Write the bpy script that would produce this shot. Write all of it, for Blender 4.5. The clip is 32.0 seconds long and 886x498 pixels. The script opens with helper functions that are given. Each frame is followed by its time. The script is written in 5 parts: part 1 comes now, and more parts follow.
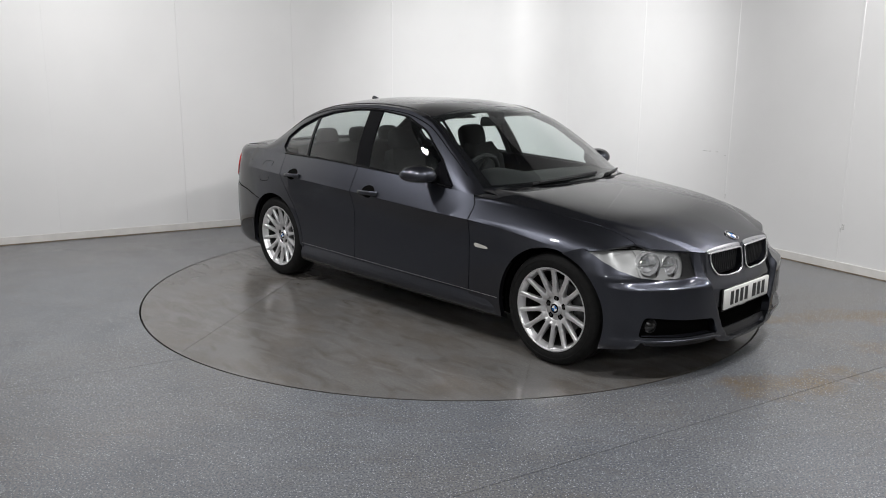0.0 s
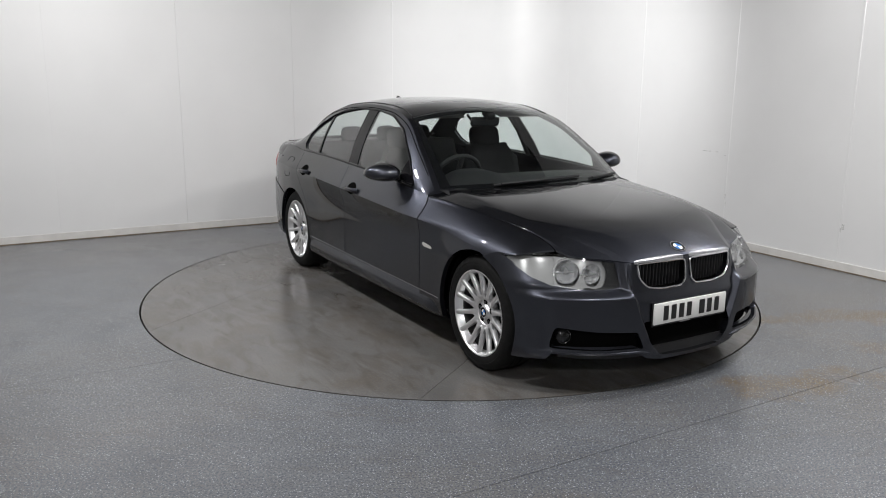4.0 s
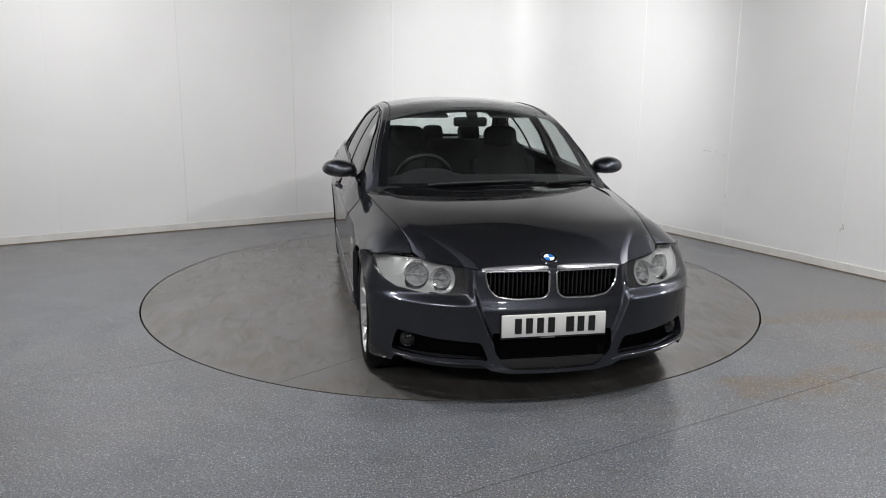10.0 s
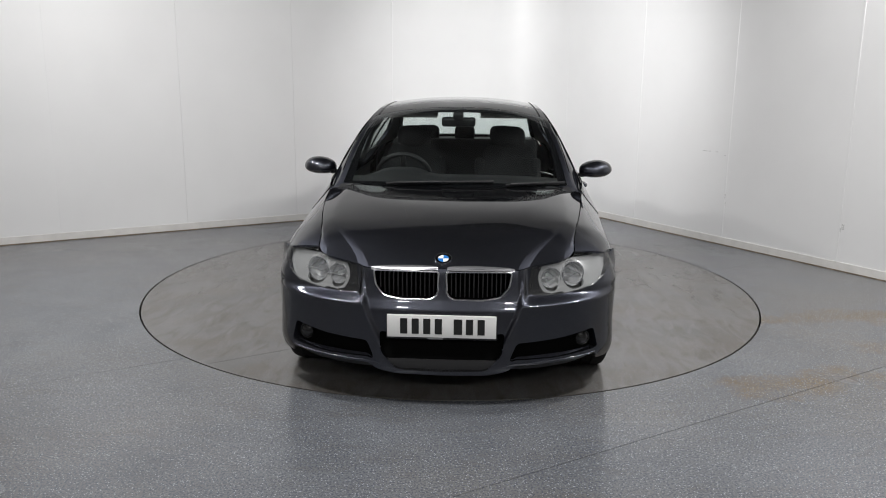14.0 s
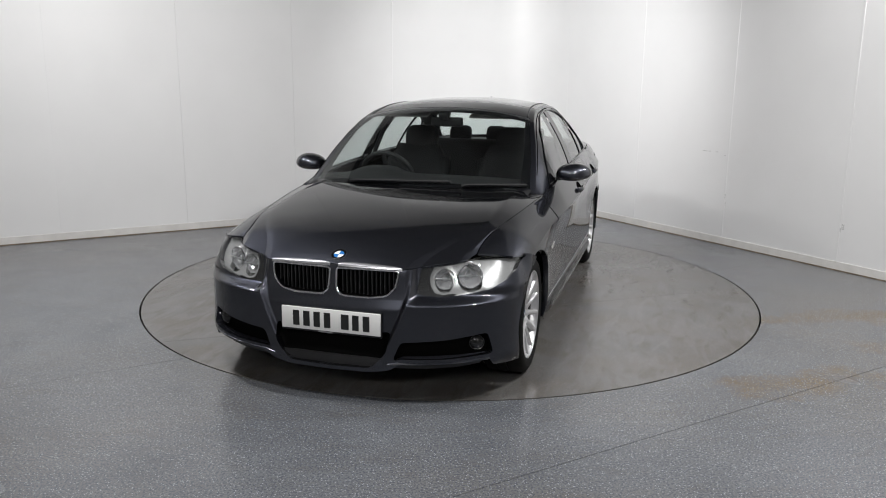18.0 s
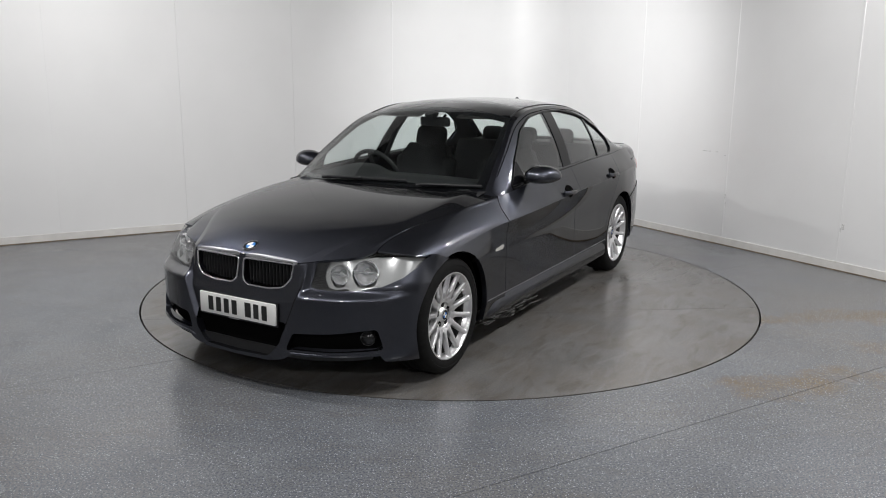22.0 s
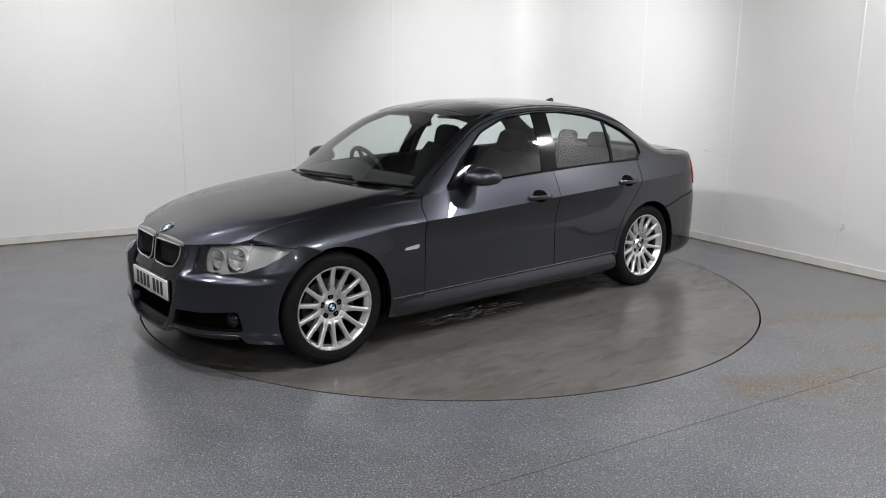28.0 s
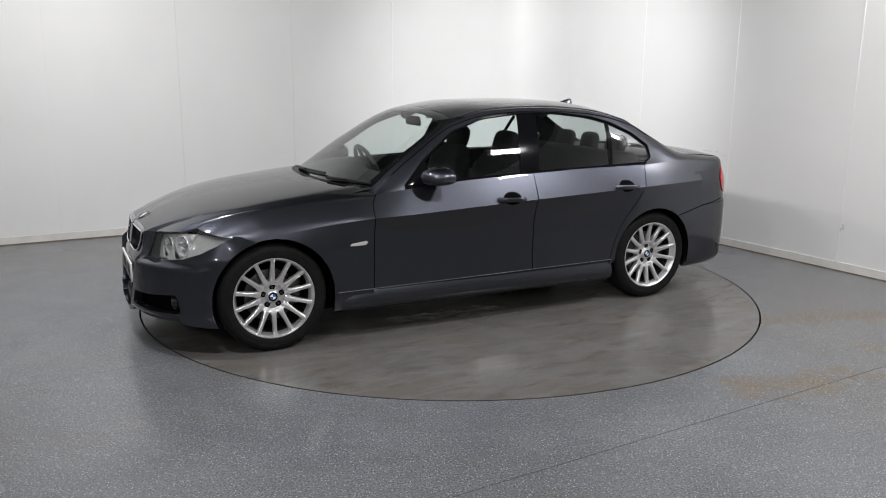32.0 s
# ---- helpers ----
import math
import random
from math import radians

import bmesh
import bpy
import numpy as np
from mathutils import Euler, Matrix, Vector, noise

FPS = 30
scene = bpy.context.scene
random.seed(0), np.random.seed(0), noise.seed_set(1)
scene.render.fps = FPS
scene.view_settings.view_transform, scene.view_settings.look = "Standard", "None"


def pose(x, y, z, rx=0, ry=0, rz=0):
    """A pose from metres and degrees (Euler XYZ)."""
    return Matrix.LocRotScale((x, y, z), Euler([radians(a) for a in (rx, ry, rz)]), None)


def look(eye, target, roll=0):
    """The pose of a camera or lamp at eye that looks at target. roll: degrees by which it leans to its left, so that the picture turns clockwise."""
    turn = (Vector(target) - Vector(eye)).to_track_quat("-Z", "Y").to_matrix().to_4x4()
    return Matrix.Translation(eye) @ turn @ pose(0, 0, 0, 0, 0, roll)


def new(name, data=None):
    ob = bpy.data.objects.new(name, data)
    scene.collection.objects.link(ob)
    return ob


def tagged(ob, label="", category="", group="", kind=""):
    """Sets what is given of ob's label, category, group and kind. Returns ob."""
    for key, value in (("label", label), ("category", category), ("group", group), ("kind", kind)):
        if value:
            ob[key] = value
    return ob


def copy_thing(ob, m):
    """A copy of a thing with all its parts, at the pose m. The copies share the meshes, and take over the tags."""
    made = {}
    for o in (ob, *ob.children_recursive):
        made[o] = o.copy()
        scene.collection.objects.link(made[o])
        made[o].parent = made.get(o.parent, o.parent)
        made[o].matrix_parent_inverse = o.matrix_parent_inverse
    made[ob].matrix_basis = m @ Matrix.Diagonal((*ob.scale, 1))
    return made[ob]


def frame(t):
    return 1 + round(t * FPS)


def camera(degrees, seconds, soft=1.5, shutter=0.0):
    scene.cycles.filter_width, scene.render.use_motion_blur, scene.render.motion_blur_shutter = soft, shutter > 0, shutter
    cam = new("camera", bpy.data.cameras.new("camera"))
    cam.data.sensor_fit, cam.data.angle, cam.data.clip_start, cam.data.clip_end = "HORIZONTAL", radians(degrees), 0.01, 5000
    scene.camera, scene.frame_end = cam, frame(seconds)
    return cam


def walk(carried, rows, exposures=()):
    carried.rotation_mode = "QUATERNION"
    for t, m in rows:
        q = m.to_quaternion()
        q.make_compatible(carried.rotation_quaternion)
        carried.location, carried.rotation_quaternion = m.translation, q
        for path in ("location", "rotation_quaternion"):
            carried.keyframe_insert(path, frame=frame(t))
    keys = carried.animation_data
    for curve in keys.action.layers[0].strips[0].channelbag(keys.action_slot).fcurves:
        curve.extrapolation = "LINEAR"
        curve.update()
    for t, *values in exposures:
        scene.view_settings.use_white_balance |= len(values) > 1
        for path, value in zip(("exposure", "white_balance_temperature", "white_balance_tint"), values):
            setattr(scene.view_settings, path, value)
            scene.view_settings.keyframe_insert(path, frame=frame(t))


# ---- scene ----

import functools

# ------------------------------------------------------------------ camera, on a tripod
cam = camera(58.66, 32.0, soft=1.0)
EYE = Vector((-0.064, -5.890, 1.566))
TILT = radians(12.306)
STAND = look(EYE, EYE + Vector((0, math.cos(TILT), -math.sin(TILT))), 0.484)
walk(cam, [(0.0, STAND), (32.0, STAND)], exposures=[(0.0, 0.0), (32.0, 0.0)])

# ------------------------------------------------------------------ room plan
CORNER = Vector((1.05, 4.214, 0))
ALONG_L = Vector((-math.cos(radians(29.33)), -math.sin(radians(29.33)), 0))
ALONG_R = Vector((math.cos(radians(-58.67)), math.sin(radians(-58.67)), 0))
LEN_L, LEN_R, HIGH = 10.5, 12.0, 4.8
BEND = 0.56            # radius of the curved corner
TABLE_R = 2.236        # turntable radius
TABLE_C = Vector((-0.012, 0.0, 0))
CAR_O = Vector((1.152, -0.056, 0))   # the turntable's centre, in the car's space


def heading(t):
    """Degrees of the car's nose from the world's x axis at t seconds."""
    u = (t - 16.0) / 16.0
    return -46.01 - 3.3593 * t + 0.75 * (u ** 3 - 0.55 * u) - 0.08


# ------------------------------------------------------------------ light
world = bpy.data.worlds.new("studio")
scene.world = world
world.use_nodes = True
world.node_tree.nodes["Background"].inputs["Color"].default_value = (0.5, 0.5, 0.52, 1)
world.node_tree.nodes["Background"].inputs["Strength"].default_value = 0.02


def area(name, at, to, sx, sy, power, color=(1, 1, 1)):
    d = bpy.data.lights.new(name, "AREA")
    d.shape, d.size, d.size_y, d.energy, d.color = "RECTANGLE", sx, sy, power, color
    o = new(name, d)
    o.matrix_world = look(at, to)
    return o


def room(l, r, z=0.0):
    """A place by its distances from the corner along the two walls."""
    return CORNER + ALONG_L * l + ALONG_R * r + Vector((0, 0, z))


# ceiling panels: place, aim, power
LAMPS = [((-2.99, -0.19, 3.15), (-1.9, 1.2, 0.0), 35), ((-1.98, -1.80, 3.15), (-1.4, -0.5, 0.0), 32),
         ((-1.0, -3.40, 3.15), (-0.9, -1.9, 0.0), 32), ((3.60, 0.06, 3.15), (3.5, 1.3, 0.0), 66),
         ((2.56, -1.56, 3.15), (1.9, -0.8, 0.0), 40), ((1.52, -3.20, 3.15), (1.5, -1.9, 0.0), 36),
         ((-1.7, -7.6, 3.15), (-0.6, -1.5, 0.5), 34), ((1.7, -7.6, 3.15), (0.8, -1.5, 0.5), 34)]
FIXTURES = []
for at, to, power in LAMPS:
    FIXTURES.append(look(at, to))
    area("ceiling_lamp", at, to, 0.38, 0.17, power * 1.20, (1.0, 0.99, 0.985))
d = bpy.data.lights.new("corner_spot", "SPOT")
d.energy, d.spot_size, d.spot_blend, d.shadow_soft_size = 375, radians(86), 1.0, 0.25
o = new("corner_spot", d)
o.matrix_world = look(room(2.5, 3.5, 3.18), room(0.25, 0.55, 1.25))

# ------------------------------------------------------------------ materials


def material(name):
    m = bpy.data.materials.new(name)
    m.use_nodes = True
    nt = m.node_tree
    return m, nt, nt.nodes["Principled BSDF"]


def node(nt, kind, **inputs):
    n = nt.nodes.new(kind)
    for k, val in inputs.items():
        n.inputs[k.replace("_", " ")].default_value = val
    return n


def simple(name, color, rough=0.5, metal=0.0, coat=0.0, spec=0.5, grain=0.0, scale=60.0, bump=0.0):
    m, nt, b = material(name)
    b.inputs["Base Color"].default_value = (*color, 1)
    b.inputs["Roughness"].default_value = rough
    b.inputs["Metallic"].default_value = metal
    b.inputs["Coat Weight"].default_value = coat
    b.inputs["Coat Roughness"].default_value = 0.03
    b.inputs["Specular IOR Level"].default_value = spec
    if grain or bump:
        co = nt.nodes.new("ShaderNodeTexCoord")
        nz = node(nt, "ShaderNodeTexNoise", Scale=scale, Detail=4.0)
        nt.links.new(co.outputs["Object"], nz.inputs["Vector"])
        if grain:
            rp = nt.nodes.new("ShaderNodeValToRGB")
            rp.color_ramp.elements[0].position, rp.color_ramp.elements[1].position = 0.3, 0.7
            rp.color_ramp.elements[0].color = (*[c * (1 - grain) for c in color], 1)
            rp.color_ramp.elements[1].color = (*[min(1, c * (1 + grain)) for c in color], 1)
            nt.links.new(nz.outputs["Fac"], rp.inputs["Fac"])
            nt.links.new(rp.outputs["Color"], b.inputs["Base Color"])
        if bump:
            bp = node(nt, "ShaderNodeBump", Strength=bump, Distance=0.002)
            nt.links.new(nz.outputs["Fac"], bp.inputs["Height"])
            nt.links.new(bp.outputs["Normal"], b.inputs["Normal"])
    return m


def glass(name, tint, gloss=0.07):
    """A thin pane: tinted see-through with a real reflection."""
    m, nt, b = material(name)
    nt.nodes.remove(b)
    out = nt.nodes["Material Output"]
    tr = nt.nodes.new("ShaderNodeBsdfTransparent")
    tr.inputs["Color"].default_value = (*tint, 1)
    gl = nt.nodes.new("ShaderNodeBsdfGlossy")
    gl.inputs["Roughness"].default_value = 0.01
    lw = node(nt, "ShaderNodeLayerWeight", Blend=0.5)
    pw = nt.nodes.new("ShaderNodeMath")
    pw.operation = "POWER"
    pw.inputs[1].default_value = 4.0
    fr = nt.nodes.new("ShaderNodeMath")
    fr.operation = "MULTIPLY_ADD"
    fr.inputs[1].default_value, fr.inputs[2].default_value = 0.85, gloss
    nt.links.new(lw.outputs["Facing"], pw.inputs[0])
    nt.links.new(pw.outputs["Value"], fr.inputs[0])
    mx = nt.nodes.new("ShaderNodeMixShader")
    nt.links.new(fr.outputs["Value"], mx.inputs["Fac"])
    nt.links.new(tr.outputs["BSDF"], mx.inputs[1])
    nt.links.new(gl.outputs["BSDF"], mx.inputs[2])
    nt.links.new(mx.outputs["Shader"], out.inputs["Surface"])
    return m


def floor_material(name, base, brown, speck, spills=(), gloss=(0.19, 0.28), blot=0.55, streak=0.4, fleck=0.6):
    """Flecked safety vinyl with scuffs and brownish stains."""
    m, nt, b = material(name)
    co = nt.nodes.new("ShaderNodeTexCoord")

    def noise_of(scale, detail=3.0):
        n = node(nt, "ShaderNodeTexNoise", Scale=scale, Detail=detail)
        nt.links.new(co.outputs["Object"], n.inputs["Vector"])
        return n.outputs["Fac"]

    def ramp(fac, lo, hi, c0, c1):
        r = nt.nodes.new("ShaderNodeValToRGB")
        e = r.color_ramp.elements
        e[0].position, e[1].position, e[0].color, e[1].color = lo, hi, (*c0, 1), (*c1, 1)
        nt.links.new(fac, r.inputs["Fac"])
        return r.outputs["Color"]

    def mix(fac, a, c, mode="MIX"):
        x = nt.nodes.new("ShaderNodeMix")
        x.data_type, x.blend_type = "RGBA", mode
        for val, key in ((fac, "Factor"), (a, "A"), (c, "B")):
            i = [s for s in x.inputs if s.name == key and (s.type == "RGBA" or key == "Factor" and s.type == "VALUE")][0]
            if isinstance(val, (int, float)):
                i.default_value = val
            elif isinstance(val, tuple):
                i.default_value = (*val, 1)
            else:
                nt.links.new(val, i)
        return [s for s in x.outputs if s.type == "RGBA"][0]

    col = ramp(noise_of(2.2), 0.3, 0.7, tuple(c * 0.86 for c in base), tuple(c * 1.12 for c in base))
    col = mix(ramp(noise_of(blot, 6.0), 0.42, 0.68, (0, 0, 0), (0.8, 0.8, 0.8)), col, brown)
    # mop streaks
    for turn, size, shade in ((25, (1.6, 4.0, 1), tuple(c * 0.80 for c in brown)), (-12, (1.4, 4.5, 1), tuple(c * 1.18 for c in base))):
        mp = nt.nodes.new("ShaderNodeMapping")
        mp.inputs["Rotation"].default_value = (0, 0, radians(turn))
        mp.inputs["Scale"].default_value = size
        nt.links.new(co.outputs["Object"], mp.inputs["Vector"])
        st = node(nt, "ShaderNodeTexNoise", Scale=2.0, Detail=5.0, Distortion=1.2)
        nt.links.new(mp.outputs["Vector"], st.inputs["Vector"])
        col = mix(ramp(st.outputs["Fac"], 0.50, 0.74, (0, 0, 0), (streak,) * 3), col, shade)
    for at, (rx, ry) in spills:
        mp = nt.nodes.new("ShaderNodeMapping")
        mp.vector_type = "TEXTURE"
        mp.inputs["Location"].default_value = at
        mp.inputs["Rotation"].default_value = (0, 0, radians(10))
        mp.inputs["Scale"].default_value = (rx, ry, 1)
        wob = node(nt, "ShaderNodeTexNoise", Scale=3.0, Detail=7.0, Roughness=0.65)
        nt.links.new(co.outputs["Object"], wob.inputs["Vector"])
        nt.links.new(co.outputs["Object"], mp.inputs["Vector"])
        ln = nt.nodes.new("ShaderNodeVectorMath")
        ln.operation = "LENGTH"
        nt.links.new(mp.outputs["Vector"], ln.inputs[0])
        ad = nt.nodes.new("ShaderNodeMath")
        ad.operation = "MULTIPLY_ADD"
        nt.links.new(wob.outputs["Fac"], ad.inputs[0])
        ad.inputs[1].default_value = 1.3
        nt.links.new(ln.outputs["Value"], ad.inputs[2])
        col = mix(ramp(ad.outputs["Value"], 0.70, 1.90, (0.9, 0.9, 0.9), (0, 0, 0)), col, (0.168, 0.128, 0.080))
    vor = node(nt, "ShaderNodeTexVoronoi", Scale=92.0)
    nt.links.new(co.outputs["Object"], vor.inputs["Vector"])
    col = mix(ramp(vor.outputs["Distance"], 0.17, 0.27, (speck, speck, speck), (0, 0, 0)), col, (0.50, 0.53, 0.58))
    col = mix(ramp(noise_of(105.0, 1.5), 0.46, 0.62, (0.0, 0, 0), (fleck, fleck, fleck)), col, (0.045, 0.056, 0.088))
    nt.links.new(col, b.inputs["Base Color"])
    rr = ramp(noise_of(1.8, 2.0), 0.3, 0.75, (gloss[0],) * 3, (gloss[1],) * 3)
    nt.links.new(rr, b.inputs["Roughness"])
    bp = node(nt, "ShaderNodeBump", Strength=0.12, Distance=0.001)
    nt.links.new(noise_of(300.0), bp.inputs["Height"])
    nt.links.new(bp.outputs["Normal"], b.inputs["Normal"])
    return m


def paint_material():
    m, nt, b = material("metallic_grey_paint")
    b.inputs["Base Color"].default_value = (0.034, 0.034, 0.042, 1)
    b.inputs["Metallic"].default_value = 1.0
    b.inputs["Roughness"].default_value = 0.36
    b.inputs["Specular Tint"].default_value = (0.10, 0.10, 0.12, 1)
    b.inputs["Coat Weight"].default_value = 1.0
    b.inputs["Coat Roughness"].default_value = 0.02
    co = nt.nodes.new("ShaderNodeTexCoord")
    nz = node(nt, "ShaderNodeTexNoise", Scale=900.0, Detail=1.0)
    rp = nt.nodes.new("ShaderNodeValToRGB")
    e = rp.color_ramp.elements
    e[0].position, e[1].position, e[0].color, e[1].color = 0.35, 0.72, (0.038, 0.040, 0.050, 1), (0.089, 0.094, 0.114, 1)
    nt.links.new(co.outputs["Object"], nz.inputs["Vector"])
    nt.links.new(nz.outputs["Fac"], rp.inputs["Fac"])
    nt.links.new(rp.outputs["Color"], b.inputs["Base Color"])
    return m


FLOOR = floor_material("flecked_vinyl", (0.160, 0.166, 0.176), (0.160, 0.148, 0.132), 0.68, [((2.7, -0.75, 0), (2.2, 0.50)), ((1.9, -1.95, 0), (1.9, 0.55)), ((2.9, -1.35, 0), (1.5, 0.60))])
TABLE = floor_material("worn_vinyl", (0.146, 0.141, 0.135), (0.128, 0.112, 0.095), 0.10, (), (0.16, 0.28), 2.6, 0.85, 0.22)
WALL = simple("white_panel", (0.80, 0.80, 0.80), 0.42, grain=0.02, scale=1.5, bump=0.05)
STRIP = simple("white_strip", (0.86, 0.86, 0.86), 0.3)
SKIRT = simple("skirting_paint", (0.70, 0.685, 0.66), 0.45, grain=0.07, scale=9.0)
SCUFF = simple("grey_scuff", (0.60, 0.60, 0.59), 0.6, grain=0.5, scale=120.0)
WET = simple("water_film", (0.11, 0.105, 0.10), 0.04, spec=0.6, coat=1.0)
GRIT = simple("dark_grit", (0.05, 0.045, 0.04), 0.8)
DIRT = simple("brown_dirt", (0.17, 0.125, 0.08), 0.8, grain=0.35, scale=14.0)
SEAM = simple("dark_seam", (0.07, 0.062, 0.055), 0.7)
CEIL = simple("dark_ceiling", (0.13, 0.13, 0.13), 0.9, grain=0.1, scale=3.0)
DARK = simple("dark_void", (0.005, 0.005, 0.005), 1.0, spec=0.0)
PAINT = paint_material()
BLACK = simple("black_plastic", (0.014, 0.014, 0.015), 0.45, spec=0.35, bump=0.1, scale=400.0)
GLOSSB = simple("gloss_black", (0.005, 0.005, 0.006), 0.08, spec=0.14)
RUBBER = simple("tyre_rubber", (0.009, 0.009, 0.009), 0.75, spec=0.15, grain=0.25, scale=40.0, bump=0.2)
CHROME = simple("chrome", (0.82, 0.82, 0.84), 0.14, metal=1.0)
SILVER = simple("silver_alloy", (0.76, 0.76, 0.77), 0.30, metal=0.85, coat=0.35)
DISC = simple("brake_steel", (0.10, 0.10, 0.10), 0.4, metal=1.0, grain=0.2, scale=30.0)
GLASS = glass("tinted_glass", (0.91, 0.965, 0.95), 0.10)
CLEAR = glass("clear_lens", (0.94, 0.95, 0.95), 0.05)
LENSW = simple("pale_lens", (0.50, 0.49, 0.46), 0.12, coat=0.6)
LAMPGREY = simple("satin_lamp_grey", (0.38, 0.38, 0.39), 0.35, metal=0.3)
PALE = simple("pale_lamp_plastic", (0.40, 0.40, 0.40), 0.25, metal=0.2, coat=0.6)
MIRROR = simple("lamp_reflector", (0.92, 0.92, 0.93), 0.13, metal=0.7, coat=0.5)
SMOKE = simple("fog_glass", (0.012, 0.012, 0.012), 0.2, coat=0.2)
CHROMED = simple("bright_edge", (0.40, 0.40, 0.42), 0.28, metal=0.85)
MIRLOW = simple("mirror_underside", (0.03, 0.03, 0.034), 0.25, coat=0.6)
RED = simple("red_lens", (0.42, 0.012, 0.012), 0.12, coat=0.6)
WHITE = simple("plate_white", (0.84, 0.84, 0.82), 0.35)
INK = simple("plate_black", (0.015, 0.015, 0.015), 0.4)
BLUE = simple("roundel_blue", (0.02, 0.16, 0.48), 0.2, coat=0.5)
CLOTH = simple("charcoal_cloth", (0.014, 0.014, 0.015), 0.9, spec=0.2, grain=0.3, scale=25.0)
TRIM = simple("dark_trim", (0.010, 0.010, 0.011), 0.6, bump=0.15, scale=300.0)
HEADL = simple("grey_headlining", (0.30, 0.30, 0.29), 0.9, bump=0.1, scale=300.0)

# ------------------------------------------------------------------ mesh tools


def link_mesh(name, verts, faces, mat, parent=None, label="", smooth=True, angle=32):
    me = bpy.data.meshes.new(name)
    me.from_pydata([tuple(map(float, v)) for v in verts], [], [tuple(map(int, f)) for f in faces])
    me.validate()
    for m in (mat if isinstance(mat, (list, tuple)) else [mat]):
        me.materials.append(m)
    if smooth:
        me.polygons.foreach_set("use_smooth", [True] * len(me.polygons))
        me.set_sharp_from_angle(angle=radians(angle))
    ob = new(name, me)
    if parent is not None:
        ob.parent = parent
    if label:
        ob["label"] = label
    return ob


def part(name, bm, mat, parent=None, label="", smooth=True, angle=32):
    """Links a bmesh as one mesh object."""
    me = bpy.data.meshes.new(name)
    bmesh.ops.recalc_face_normals(bm, faces=bm.faces[:])
    bm.to_mesh(me)
    bm.free()
    me.materials.append(mat)
    if smooth:
        me.polygons.foreach_set("use_smooth", [True] * len(me.polygons))
        me.set_sharp_from_angle(angle=radians(angle))
    ob = new(name, me)
    if parent is not None:
        ob.parent = parent
    if label:
        ob["label"] = label
    return ob


def box(sx, sy, sz, at=(0, 0, 0), bevel=0.0, turn=None, seg=2):
    bm = bmesh.new()
    bmesh.ops.create_cube(bm, size=1.0)
    bmesh.ops.scale(bm, vec=(sx, sy, sz), verts=bm.verts[:])
    if bevel:
        bmesh.ops.bevel(bm, geom=bm.edges[:], offset=bevel, segments=seg, affect="EDGES", profile=0.5)
    if turn is not None:
        bm.transform(turn)
    bmesh.ops.translate(bm, vec=at, verts=bm.verts[:])
    return bm


def lathe(profile, n=64, axis="Y"):
    """A ring of (radius, along) points turned about an axis."""
    verts, faces = [], []
    k = len(profile)
    for i in range(n):
        a = 2 * math.pi * i / n
        for r, h in profile:
            verts.append((r * math.cos(a), h, r * math.sin(a)) if axis == "Y" else (r * math.cos(a), r * math.sin(a), h))
    for i in range(n):
        for j in range(k - 1):
            a, b = i * k + j, ((i + 1) % n) * k + j
            faces.append((a, b, b + 1, a + 1))
    return verts, faces


def lathe_bm(profile, n=64, axis="Y", at=(0, 0, 0)):
    v, f = lathe(profile, n, axis)
    bm = bmesh.new()
    vs = [bm.verts.new((x + at[0], y + at[1], z + at[2])) for x, y, z in v]
    for q in f:
        try:
            bm.faces.new([vs[i] for i in q])
        except ValueError:
            pass
    bmesh.ops.remove_doubles(bm, verts=bm.verts[:], dist=1e-6)
    return bm


def tube(points, radius, n=8, closed=False, flat=1.0):
    """A bar along a line of points; flat squeezes it upright."""
    pts = [Vector(p) for p in points]
    verts, faces = [], []
    m = len(pts)
    for i, p in enumerate(pts):
        a, b = pts[i - 1 if (i or closed) else 0], pts[(i + 1) % m if (closed or i < m - 1) else i]
        t = (b - a).normalized()
        side = t.cross(Vector((0, 0, 1)))
        side = side.normalized() if side.length > 1e-4 else Vector((0, 1, 0))
        up = side.cross(t).normalized()
        for k in range(n):
            w = 2 * math.pi * k / n
            verts.append(p + side * math.cos(w) * radius + up * math.sin(w) * radius * flat)
    for i in range(m if closed else m - 1):
        for k in range(n):
            a, b = i * n, ((i + 1) % m) * n
            faces.append((a + k, a + (k + 1) % n, b + (k + 1) % n, b + k))
    if not closed:
        faces.append(tuple(range(n)))
        faces.append(tuple(range((m - 1) * n, m * n)))
    return verts, faces


def curve(xs, ys):
    """A smooth monotone curve through the given knots."""
    xs, ys = np.array(xs, float), np.array(ys, float)
    h, dl = np.diff(xs), np.diff(ys) / np.diff(xs)
    mm = np.zeros(len(xs))
    mm[0], mm[-1] = dl[0], dl[-1]
    for i in range(1, len(xs) - 1):
        if dl[i - 1] * dl[i] > 0:
            w1, w2 = 2 * h[i] + h[i - 1], h[i] + 2 * h[i - 1]
            mm[i] = (w1 + w2) / (w1 / dl[i - 1] + w2 / dl[i])

    X, Y, H, M = xs.tolist(), ys.tolist(), h.tolist(), mm.tolist()
    top = len(X) - 2

    def f(x):
        x = min(max(x, X[0]), X[-1])
        i = min(max(bisect(X, x) - 1, 0), top)
        s = (x - X[i]) / H[i]
        r = 1 - s
        return (1 + 2 * s) * r * r * Y[i] + s * r * r * H[i] * M[i] + s * s * (3 - 2 * s) * Y[i + 1] - s * s * r * H[i] * M[i + 1]
    return f


